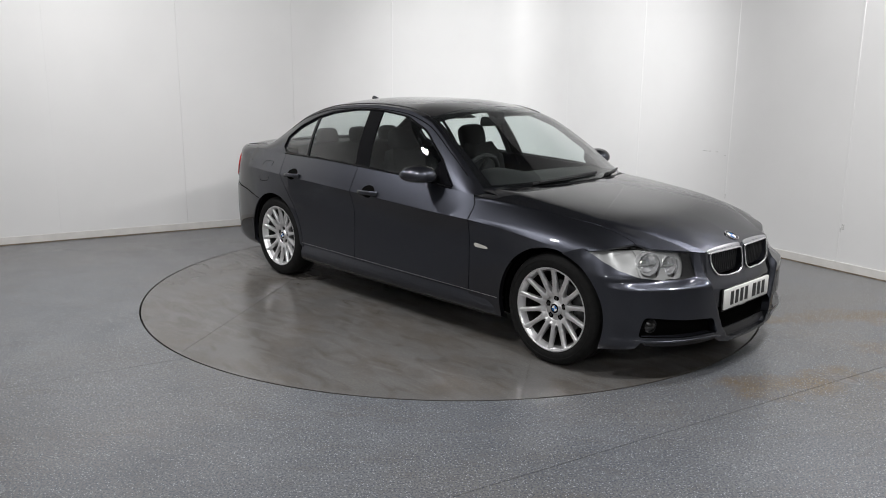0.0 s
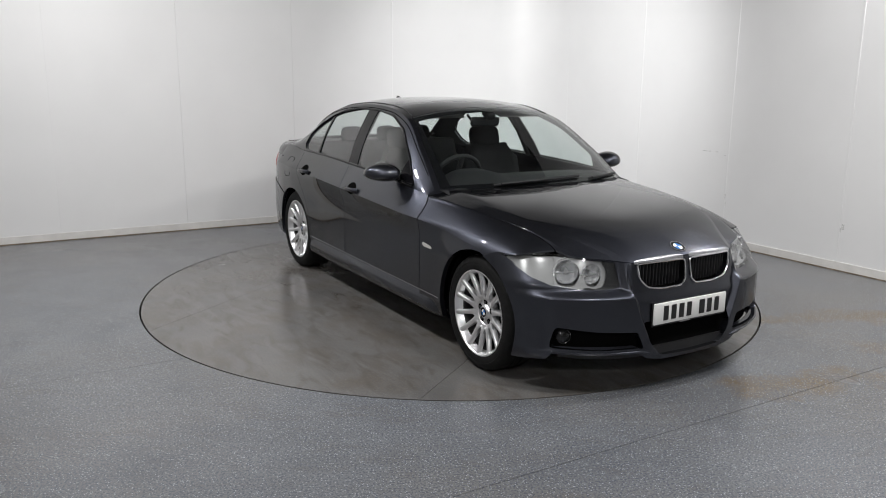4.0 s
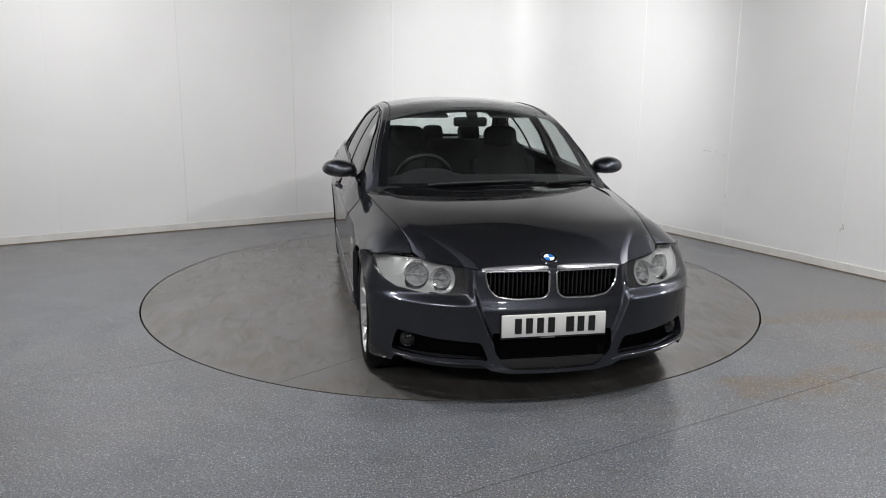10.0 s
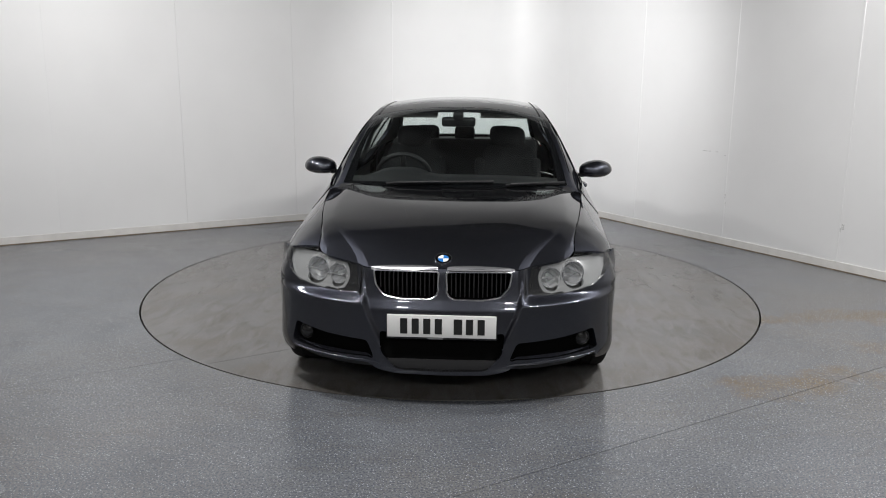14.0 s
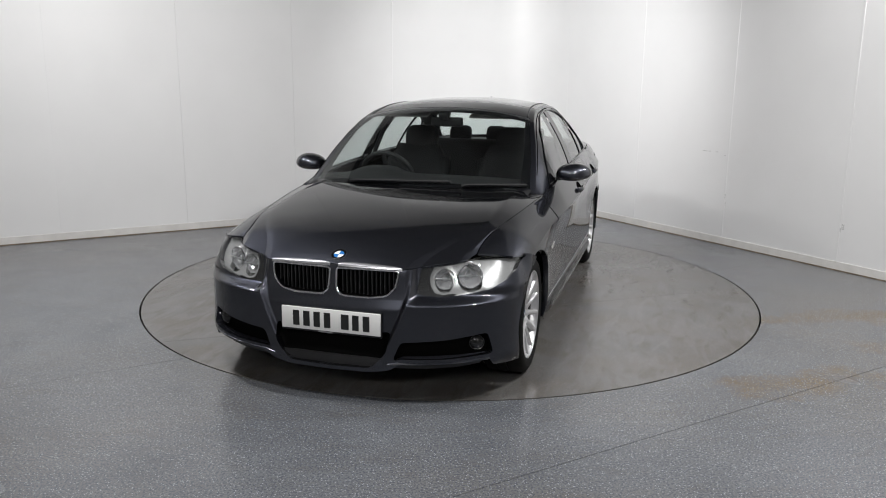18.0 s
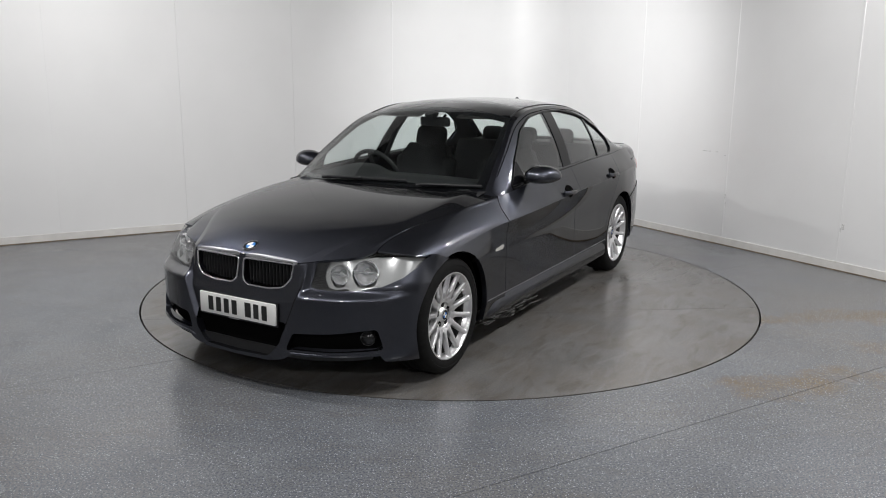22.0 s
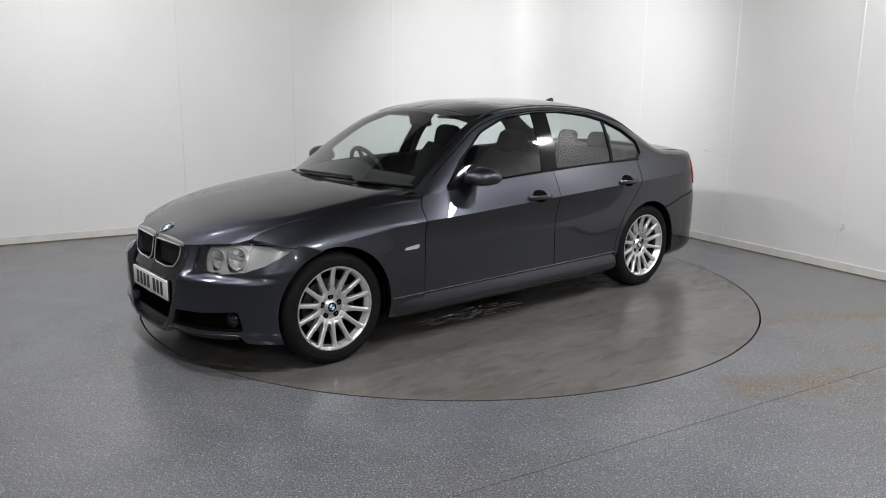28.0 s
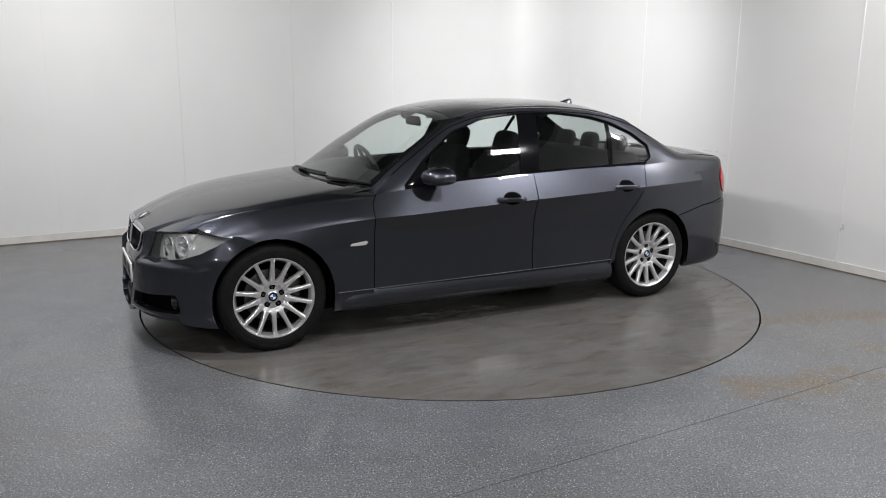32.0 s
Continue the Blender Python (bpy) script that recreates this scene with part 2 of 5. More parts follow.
def bisect(xs, x):
    lo, hi = 0, len(xs)
    while lo < hi:
        m = (lo + hi) // 2
        if x < xs[m]:
            hi = m
        else:
            lo = m + 1
    return lo


def inside(poly, p):
    x, y = p
    hit = False
    for (x0, y0), (x1, y1) in zip(poly, poly[1:] + poly[:1]):
        if (y0 > y) != (y1 > y) and x < (x1 - x0) * (y - y0) / (y1 - y0) + x0:
            hit = not hit
    return hit


def nearest(poly, p):
    best, at = 1e9, p
    for (x0, y0), (x1, y1) in zip(poly, poly[1:] + poly[:1]):
        dx, dy = x1 - x0, y1 - y0
        q = dx * dx + dy * dy
        s = 0 if q == 0 else max(0, min(1, ((p[0] - x0) * dx + (p[1] - y0) * dy) / q))
        c = (x0 + s * dx, y0 + s * dy)
        e = (c[0] - p[0]) ** 2 + (c[1] - p[1]) ** 2
        if e < best:
            best, at = e, c
    return at


def rounded(poly, r, n=5):
    """A polygon with its corners cut round."""
    out = []
    m = len(poly)
    for i in range(m):
        a, b, c = (Vector(poly[j % m]) for j in (i - 1, i, i + 1))
        u, w = a - b, c - b
        k = min(r, u.length * 0.45, w.length * 0.45)
        p, q = b + u.normalized() * k, b + w.normalized() * k
        for j in range(n + 1):
            s = j / n
            out.append(tuple(p * (1 - s) ** 2 + b * 2 * s * (1 - s) + q * s * s))
    return out


def patch(fn, us, vs, holes=(), keep=None, sy=1, depth=0.012, lift=0.0):
    """A sheet fn(u, v) on a grid, without the cells in the holes or outside keep (polygons in u, v), its rims
    drawn on to the polygons and turned inwards by depth. sy=-1 mirrors it across the car."""
    us, vs = list(us), list(vs)
    nu, nv = len(us), len(vs)
    pos = [(u, v) for u in us for v in vs]
    cells = [(i * nv + j, (i + 1) * nv + j, (i + 1) * nv + j + 1, i * nv + j + 1) for i in range(nu - 1) for j in range(nv - 1)]
    for poly, want in [(h, False) for h in holes] + ([(keep, True)] if keep else []):
        kept, gone = [], []
        for c in cells:
            m = (sum(pos[k][0] for k in c) / 4, sum(pos[k][1] for k in c) / 4)
            (kept if inside(poly, m) == want else gone).append(c)
        rim = {k for c in kept for k in c} & {k for c in gone for k in c}
        for k in rim:
            pos[k] = nearest(poly, pos[k])
        cells = kept
    used = sorted({k for c in cells for k in c})
    idx = {k: i for i, k in enumerate(used)}
    P = np.array([fn(*pos[k]) for k in used], float)
    faces = [tuple(idx[k] for k in c) for c in cells]
    F = np.array(faces)
    fn_ = np.cross(P[F[:, 2]] - P[F[:, 0]], P[F[:, 3]] - P[F[:, 1]])
    N = np.zeros_like(P)
    for k in range(4):
        np.add.at(N, F[:, k], fn_)
    N /= np.linalg.norm(N, axis=1)[:, None] + 1e-12
    mid = np.array([1.2, 0.0, 0.45])
    if np.sum(N * (P - mid)) < 0:
        N, faces = -N, [f[::-1] for f in faces]
    P = P + N * lift
    if depth:
        count = {}
        for f in faces:
            for a, b in zip(f, f[1:] + f[:1]):
                count[(a, b)] = count.get((a, b), 0) + 1
        edge = [(a, b) for (a, b) in count if (b, a) not in count and a != b]
        low = {}
        verts = [tuple(p) for p in P]
        for a, b in edge:
            for k in (a, b):
                if k not in low:
                    low[k] = len(verts)
                    verts.append(tuple(P[k] - N[k] * depth))
            faces.append((b, a, low[a], low[b]))
    else:
        verts = [tuple(p) for p in P]
    if sy < 0:
        verts = [(x, -y, z) for x, y, z in verts]
        faces = [f[::-1] for f in faces]
    return verts, faces


# ------------------------------------------------------------------ the room


def vinyl_sheets(parent, rings, centre, normal, cuts, mat, gap=0.0016):
    """A flat ring or disc cut into parallel sheets, each a piece of its own."""
    n = Vector((*normal, 0)).normalized()
    bounds = [-60.0] + list(cuts) + [60.0]
    for lo, hi in zip(bounds, bounds[1:]):
        bm = bmesh.new()
        loops = []
        for r in rings:
            loops.append([bm.verts.new((centre.x + r * math.cos(2 * math.pi * i / 128), centre.y + r * math.sin(2 * math.pi * i / 128), 0)) for i in range(128)] if r > 0 else None)
        if loops[0] is None:
            c = bm.verts.new((centre.x, centre.y, 0))
            for i in range(128):
                bm.faces.new((c, loops[1][i], loops[1][(i + 1) % 128]))
            loops = loops[1:]
        for p, q in zip(loops, loops[1:]):
            for i in range(128):
                k = (i + 1) % 128
                bm.faces.new((p[i], q[i], q[k], p[k]))
        for d, sign in ((lo + gap, -1), (hi - gap, 1)):
            bmesh.ops.bisect_plane(bm, geom=bm.verts[:] + bm.edges[:] + bm.faces[:], plane_co=n * d, plane_no=n * sign, clear_outer=True)
        if bm.faces:
            rim = [e for e in bm.edges if e.is_boundary]
            new_ = bmesh.ops.extrude_edge_only(bm, edges=rim)["geom"]
            bmesh.ops.translate(bm, vec=(0, 0, -0.003), verts=[v for v in new_ if isinstance(v, bmesh.types.BMVert)])
            part("vinyl_sheet", bm, mat, parent, smooth=False)


def build_floor():
    r0 = TABLE_R * 1.0025
    bm = lathe_bm([(r0, -0.08), (r0, -0.0025), (9.0, -0.0025), (18.0, -0.0025)], 128, "Z", TABLE_C)
    ob = tagged(part("floor", bm, SEAM, smooth=False), "blue-grey flecked vinyl floor with brownish stains", "floor", kind="structure")
    vinyl_sheets(ob, [r0, 2.6, 3.2, 4.5, 9.0, 18.0], TABLE_C, (-0.510, 0.860), (-8.77, -6.76, -4.75, -2.70, -0.66, 1.38), FLOOR)
    pit = lathe_bm([(0.0, -0.078), (TABLE_R * 1.01, -0.078)], 64, "Z", TABLE_C)
    tagged(part("floor_pit", pit, DARK, smooth=False), "dark gap under the turntable", "floor", kind="structure")


def build_table():
    r1 = TABLE_R - 0.006
    bm = lathe_bm([(0.0, -0.0025), (1.0, -0.0025), (r1, -0.0025), (r1, -0.06)], 128, "Z")
    ob = part("turntable", bm, SEAM, angle=20)
    vinyl_sheets(ob, [0, 0.8, 1.6, r1], Vector((0, 0, 0)), (0.814, 0.581), (-1.233, 0.757), TABLE)
    return tagged(ob, "round flush turntable with worn grey vinyl top", "turntable")


def wall_line():
    """The inner face of the two seen walls in plan, with the curved corner."""
    pts = [room(LEN_L, 0)]
    for i in range(13):
        a = i / 12 * math.pi / 2
        pts.append(room(BEND - BEND * math.sin(a), BEND - BEND * math.cos(a)))
    pts.append(room(0, LEN_R))
    return pts


def build_walls():
    pts = wall_line()
    mid = room(4, 4)

    def strip(name, pts, z0, z1, thick, mat, off=0.0):
        verts, faces = [], []
        for i, p in enumerate(pts):
            a, b = pts[max(i - 1, 0)], pts[min(i + 1, len(pts) - 1)]
            t = (b - a).normalized()
            n = Vector((-t.y, t.x, 0))
            if n.dot(mid - p) < 0:
                n = -n
            for q, z in ((p + n * off, z0), (p + n * off, z1), (p - n * thick, z1), (p - n * thick, z0)):
                verts.append((q.x, q.y, z))
        for i in range(len(pts) - 1):
            for k in range(4):
                a, b = i * 4, (i + 1) * 4
                faces.append((a + k, a + (k + 1) % 4, b + (k + 1) % 4, b + k))
        faces += [(0, 1, 2, 3), tuple(len(verts) - 4 + k for k in range(4))]
        return link_mesh(name, verts, faces, mat, angle=40)

    tagged(strip("wall_back", pts, 0, HIGH, 0.12, WALL), "white panelled wall with a curved corner", "wall", kind="structure")
    back = bpy.data.objects["wall_back"]
    joints = ([(l, "l") for l in (9.01, 7.83, 6.65, 5.48, 4.30, 3.13, 1.96)], [(r, "r") for r in (0.68, 1.88, 3.06, 4.24, 5.42, 6.60, 7.78, 8.96, 10.14)])
    stops = [room(l, 0) for l, _ in joints[0]] + [room(0, r) for r, _ in joints[1]]

    def sheet(run):
        o = strip("wall_panel", run, 0.004, HIGH - 0.004, -0.002, WALL, 0.010)
        o.parent = back
    for a, b in zip(stops[:6], stops[1:7]):
        sheet([a + (b - a).normalized() * 0.0007, b - (b - a).normalized() * 0.0007])
    bend = [p for p in pts[1:-1]]
    sheet([stops[6] + (bend[0] - stops[6]).normalized() * 0.0007] + bend + [stops[7] - (stops[7] - bend[-1]).normalized() * 0.0007])
    for a, b in zip(stops[7:-1], stops[8:]):
        sheet([a + (b - a).normalized() * 0.0007, b - (b - a).normalized() * 0.0007])
    # cover strips over some of the joints
    for i, w in ((6, 0.014), (8, 0.010), (9, 0.006), (10, 0.012)):
        p = stops[i]
        t = ALONG_L if i < 7 else ALONG_R
        n = ALONG_R if i < 7 else ALONG_L
        bm = box(w, 0.003, HIGH - 0.08, bevel=0.001, turn=Matrix(((t.x, n.x, 0, 0), (t.y, n.y, 0, 0), (0, 0, 1, 0), (0, 0, 0, 1))), at=p + n * 0.0115 + Vector((0, 0, HIGH / 2 + 0.04)))
        part("cover_strip", bm, STRIP, back)
    # old scuffs on the right-hand panels: place along the wall, height, size
    for r, z, w, h in ((2.80, 0.885, 0.10, 0.006), (2.92, 0.885, 0.03, 0.007), (3.02, 0.86, 0.015, 0.008), (3.06, 0.47, 0.012, 0.05), (3.065, 0.40, 0.012, 0.03), (4.27, 0.375, 0.022, 0.045), (4.25, 0.345, 0.010, 0.03)):
        p = room(0.0112, r, z)
        t, n = ALONG_R, ALONG_L
        bm = box(w, 0.0008, h, bevel=0.0003, turn=Matrix(((t.x, n.x, 0, 0), (t.y, n.y, 0, 0), (0, 0, 1, 0), (0, 0, 0, 1))), at=p)
        part("scuff_mark", bm, SCUFF, back)
    tagged(strip("baseboard", pts, 0.0, 0.075, 0.0, SKIRT, 0.018), "scuffed off-white skirting along the wall", "skirting", kind="structure")
    tagged(strip("trim", pts, 0.0, 0.009, 0.0, DIRT, 0.022), "brown dirt line along the foot of the skirting", "skirting", kind="structure")
    tagged(strip("wall_left", [room(LEN_L, 0), room(LEN_L, LEN_R)], 0, HIGH, 0.12, WALL), "plain white wall", "wall", kind="structure")
    tagged(strip("wall_front", [room(LEN_L, LEN_R), room(0, LEN_R)], 0, HIGH, 0.12, WALL), "plain white wall", "wall", kind="structure")
    c = room(LEN_L / 2, LEN_R / 2, HIGH + 0.05)
    bm = box(LEN_L + 0.3, LEN_R + 0.3, 0.1, turn=Matrix.Rotation(math.atan2(ALONG_L.y, ALONG_L.x), 4, "Z"), at=c)
    tagged(part("ceiling", bm, CEIL, smooth=False), "plain dark grey ceiling", "ceiling", kind="structure")


def build_lights():
    """Flat panel lights hung under the ceiling."""
    for m in FIXTURES:
        f = part("ceiling_light", box(0.44, 0.23, 0.05, (0, 0, 0.032), 0.006), STRIP)
        f.matrix_world = m
        tagged(f, "flat white panel light hung under the ceiling", "light", "ceiling lights")
        h = HIGH - m.translation.z
        rod = lathe_bm([(0.0, 0.0), (0.008, 0.0), (0.008, h), (0.0, h)], 8, "Z")
        rod.transform(m.to_3x3().inverted().to_4x4())
        bmesh.ops.translate(rod, vec=(0, 0, 0.05), verts=rod.verts[:])
        part("hanger", rod, STRIP, f)


def build_wet():
    """A wet patch on the turntable where the car has dripped: long streaks and a few drops."""
    rnd = random.Random(11)
    bm = bmesh.new()

    def blob(x, y, a, b, turn, h):
        n = 14
        ring = []
        for k in range(n):
            t = 2 * math.pi * k / n
            w = rnd.uniform(0.65, 1.25)
            px, py = a * w * math.cos(t), b * w * math.sin(t)
            ring.append((px * math.cos(turn) - py * math.sin(turn), px * math.sin(turn) + py * math.cos(turn)))
        outer = [bm.verts.new((x + p, y + q, 0.0003)) for p, q in ring]
        inner = [bm.verts.new((x + p * 0.55, y + q * 0.55, h * rnd.uniform(0.7, 1.2))) for p, q in ring]
        for k in range(n):
            bm.faces.new((outer[k], outer[(k + 1) % n], inner[(k + 1) % n], inner[k]))
        bm.faces.new(inner)
    for _ in range(46):
        blob(rnd.uniform(-0.05, 0.75), rnd.gauss(0.68, 0.05), rnd.uniform(0.02, 0.09), rnd.uniform(0.002, 0.007), rnd.uniform(-0.3, 0.15), 0.006)
    for _ in range(34):
        r = rnd.uniform(0.003, 0.006)
        blob(rnd.uniform(-0.1, 0.8), rnd.gauss(0.84, 0.09), r * rnd.uniform(1, 2.5), r, 0, 0.004)
    o = part("wet_patch", bm, WET, turntable, "wet drips on the vinyl")
    tagged(o, "wet drips on the vinyl", kind="stuff")


def build_grit():
    """Specks of dirt lying on the floor and on the turntable."""
    rnd = random.Random(4)
    for name, parent, count in (("floor_grit", None, 60), ("grit", turntable, 40)):
        bm = bmesh.new()
        for _ in range(count):
            if parent is None:
                x, y = rnd.uniform(-3.0, 3.2), rnd.uniform(-3.2, 2.2)
                if math.hypot(x, y) < TABLE_R + 0.05:
                    continue
            else:
                a, r = rnd.uniform(0, 6.28), TABLE_R * math.sqrt(rnd.random()) * 0.97
                x, y = r * math.cos(a), r * math.sin(a)
            w, h = rnd.uniform(0.002, 0.007), rnd.uniform(0.0008, 0.002)
            t = rnd.uniform(0, 3.14)
            ring = [bm.verts.new((x + w * rnd.uniform(0.5, 1.2) * math.cos(t + k * 1.256), y + w * rnd.uniform(0.4, 1.0) * math.sin(t + k * 1.256), 0.0002)) for k in range(5)]
            top = bm.verts.new((x, y, h))
            for k in range(5):
                bm.faces.new((ring[k], ring[(k + 1) % 5], top))
        o = part(name, bm, GRIT, parent, smooth=False)
        tagged(o, "dark specks of grit on the vinyl", kind="stuff")
        if parent is None:
            o["category"] = "dirt"


build_floor()
turntable = build_table()
build_walls()
build_lights()
build_wet()
build_grit()

# ------------------------------------------------------------------ the car: surfaces, in its own space
# x forward from the rear axle, y to its left, z up
car = new("car")
tagged(car, "dark metallic grey saloon car with silver multi-spoke wheels on the turntable", "car")
WB, WHEEL_R = 2.76, 0.318
ARCH_F, ARCH_R = 0.352, 0.346

KX = [-0.62, -0.45, -0.2, 0.0, 0.6, 1.2, 1.8, 2.3, 2.76, 3.04, 3.2]
w_low = curve(KX, [0.800, 0.838, 0.862, 0.874, 0.879, 0.880, 0.879, 0.876, 0.882, 0.845, 0.79])
w_mid = curve(KX, [0.825, 0.868, 0.898, 0.906, 0.884, 0.879, 0.879, 0.888, 0.905, 0.865, 0.80])
w_crease = curve(KX, [0.815, 0.861, 0.886, 0.901, 0.912, 0.914, 0.911, 0.888, 0.852, 0.802, 0.74])
w_belt = curve(KX, [0.71, 0.761, 0.782, 0.794, 0.815, 0.825, 0.825, 0.760, 0.70, 0.60, 0.52])
z_crease = curve([-0.93, -0.5, 0.3, 1.1, 2.1, 2.76, 3.2], [0.85, 0.842, 0.818, 0.789, 0.747, 0.73, 0.70])
z_belt = curve([-0.93, -0.3, 0.03, 0.5, 1.1, 1.6, 2.1, 2.7, 3.2], [0.985, 0.985, 0.968, 0.966, 0.948, 0.926, 0.877, 0.83, 0.78])


@functools.lru_cache(maxsize=None)
def station(x):
    return z_crease(x), z_belt(x), w_low(x), w_mid(x), w_crease(x), w_belt(x)


def side(x, z):
    """The body's flank: half width at x and height z."""
    zc, zb, lo, mi, yc, yb = station(round(x, 4))
    if z <= 0.30:
        return lo - 0.02 + 0.032 * max(0.0, (z - 0.18) / 0.12) ** 0.8
    if z <= 0.58:
        e = (z - 0.30) / 0.28
        return lo + 0.012 + (mi - lo - 0.012) * e * (2 - e)
    if z <= zc:
        e = (z - 0.58) / (zc - 0.58)
        return mi + (yc - mi) * e * e - 0.003 * 4 * e * (1 - e)
    e = (z - zc) / (zb - zc)
    return yc + (yb - yc) * (0.96 * e + 0.04 * e * e)


def flank(x, z):
    return (x, side(x, z), z)


def step(e):
    e = min(1.0, max(0.0, e))
    return e * e * (3 - 2 * e)


# the nose: plan curve from the centre line round to the front wheel arch
NOSE_Y = [0.0, 0.20, 0.40, 0.58, 0.70, 0.797, 0.855, 0.880, 0.890, 0.897]
NOSE_X = [3.492, 3.486, 3.462, 3.400, 3.325, 3.230, 3.13, 3.04, 2.95, 2.84]
_d = np.concatenate([[0], np.cumsum(np.hypot(np.diff(NOSE_X), np.diff(NOSE_Y)))]).tolist()
nose_x, nose_y = curve(_d, NOSE_X), curve(_d, NOSE_Y)
NOSE_END = _d[-1]
back_mid = curve([0.12, 0.160, 0.185, 0.25, 0.34, 0.47, 0.53, 0.60, 0.66, 0.70], [0.05, 0.01, 0.0, 0.012, 0.035, 0.036, 0.056, 0.070, 0.080, 0.098])
back_out = curve([0.13, 0.17, 0.21, 0.30, 0.48, 0.505, 0.516, 0.56, 0.60, 0.70], [0.03, 0.008, 0.0, 0.006, 0.009, 0.010, 0.012, 0.032, 0.048, 0.088])
vee = curve([0.20, 0.25, 0.35, 0.49, 0.56, 0.70], [0.228, 0.258, 0.308, 0.366, 0.388, 0.40])


lean = curve([0.0, 0.37, 0.44, 0.50, 0.615, 0.686, 0.733, 0.789, 0.831, 0.952, 1.098, 1.17, 1.25], [0.0, 0.0, 0.034, 0.042, 0.052, 0.058, 0.066, 0.078, 0.090, 0.060, 0.028, 0.005, 0.0])
shelf = curve([0.0, 0.37, 0.44, 0.55, 0.65, 0.75, 0.85, 0.95, 1.05, 1.25], [0.0, 0.0, 0.060, 0.066, 0.060, 0.048, 0.030, 0.010, 0.0, 0.0])


def along(y):
    """Arc length of the nose at half width y."""
    return float(np.interp(y, NOSE_Y, _d))


def nose(s, z):
    """The front end; s runs from the centre line to either side."""
    t = abs(s)
    x, y = nose_x(t), nose_y(t)
    e = 0.004
    tx, ty = nose_x(t + e) - nose_x(t - e), nose_y(t + e) - nose_y(t - e)
    k = math.hypot(tx, ty) + 1e-9
    w = step((y - vee(z)) / 0.024 + 0.5)
    far = 1.0 - 0.58 * step((t - 0.86) / 0.22) - 0.34 * step((t - 1.09) / 0.11)
    lift = 0.045 * step((t - 0.42) / 0.45)
    d = back_mid(z) * (1 - w) + back_out(z - lift) * w * far 
    g = (max(0.0, z - 0.57) / 0.13) ** 1.5
    d += lean(t) * g + shelf(t) * step((z - 0.508) / 0.040) * max(0.0, 1 - g)
    return (x - ty / k * d, math.copysign(y + tx / k * d, s) if t > 1e-9 else 0.0, z)


nose_top = curve([0, along(0.36), along(0.42), along(0.52), along(0.62), along(0.72), along(0.80), along(0.886), NOSE_END],
                 [0.676, 0.668, 0.671, 0.682, 0.691, 0.700, 0.706, 0.701, 0.655])
nose_low = curve([0, along(0.2), along(0.30), along(0.36), along(0.745), along(0.775), NOSE_END], [0.172, 0.175, 0.192, 0.222, 0.238, 0.196, 0.172])


def nose_v(s, v):
    t = abs(s)
    return nose(s, nose_low(t) + (nose_top(t) - nose_low(t)) * v)


def nose_uv(y, z):
    """From half width and height to the nose's own grid."""
    t = along(abs(y))
    return (math.copysign(t, y), (z - nose_low(t)) / (nose_top(t) - nose_low(t)))


def nose_poly(pts, r=0.012, sy=1, n=3):
    return [nose_uv(sy * y, z) for y, z in rounded(pts, r, n)]


# bonnet and wings
z_mid = curve([2.0, 2.3, 2.6, 2.9, 3.15, 3.32, 3.40, 3.46], [0.930, 0.916, 0.888, 0.845, 0.793, 0.737, 0.704, 0.672])
fall = curve([2.1, 2.5, 2.9, 3.1, 3.2, 3.46], [0.042, 0.078, 0.100, 0.13, 0.18, 0.26])
dome = curve([2.0, 2.5, 2.85, 3.05, 3.23, 3.44], [0.625, 0.645, 0.630, 0.57, 0.48, 0.36])
z_turn = curve([2.0, 2.145, 2.4, 2.70, 2.80, 2.86, 3.04], [0.750, 0.745, 0.725, 0.692, 0.683, 0.665, 0.694])


def top_z(x, y):
    y = abs(y)
    d = y - dome(x)
    return z_mid(x) - fall(x) * y ** 2.5 - 0.105 * (d + math.hypot(d, 0.012 + 0.13 * step((x - 2.85) / 0.45)))


S_LAMP = along(0.77)
_ys = [nose(max(t, 1e-6), nose_top(t) + 0.004)[1] for t in np.linspace(0, S_LAMP, 60)]


def lane(b, yd, ye):
    """Half width for b from 0 to 1; the crease lies on b=0.8."""
    return yd * b / 0.8 if b <= 0.8 else yd + (ye - yd) * (b - 0.8) / 0.2


def bonnet(u, a):
    b = abs(a)
    s = float(np.interp(lane(b, 0.36, _ys[-1]), _ys, np.linspace(0, S_LAMP, 60)))
    fx, fy, fz = nose(max(s, 1e-6), nose_top(s) + 0.004)
    rx = 2.33 - 0.235 * (lane(b, 0.628, 0.785) / 0.785) ** 2.2
    x = rx + (fx - rx) * u
    ye = 0.785 + (_ys[-1] - 0.785) * u + 0.012 * 4 * u * (1 - u)
    y = lane(b, min(dome(x), ye - 0.03), ye) * (1 - u ** 6) + fy * u ** 6
    c = fz - top_z(fx, fy)
    if b > 0.9:
        c = max(c, 0.003)
    z = top_z(x, y) + c * u ** 6
    return (x, math.copysign(y, a), z)


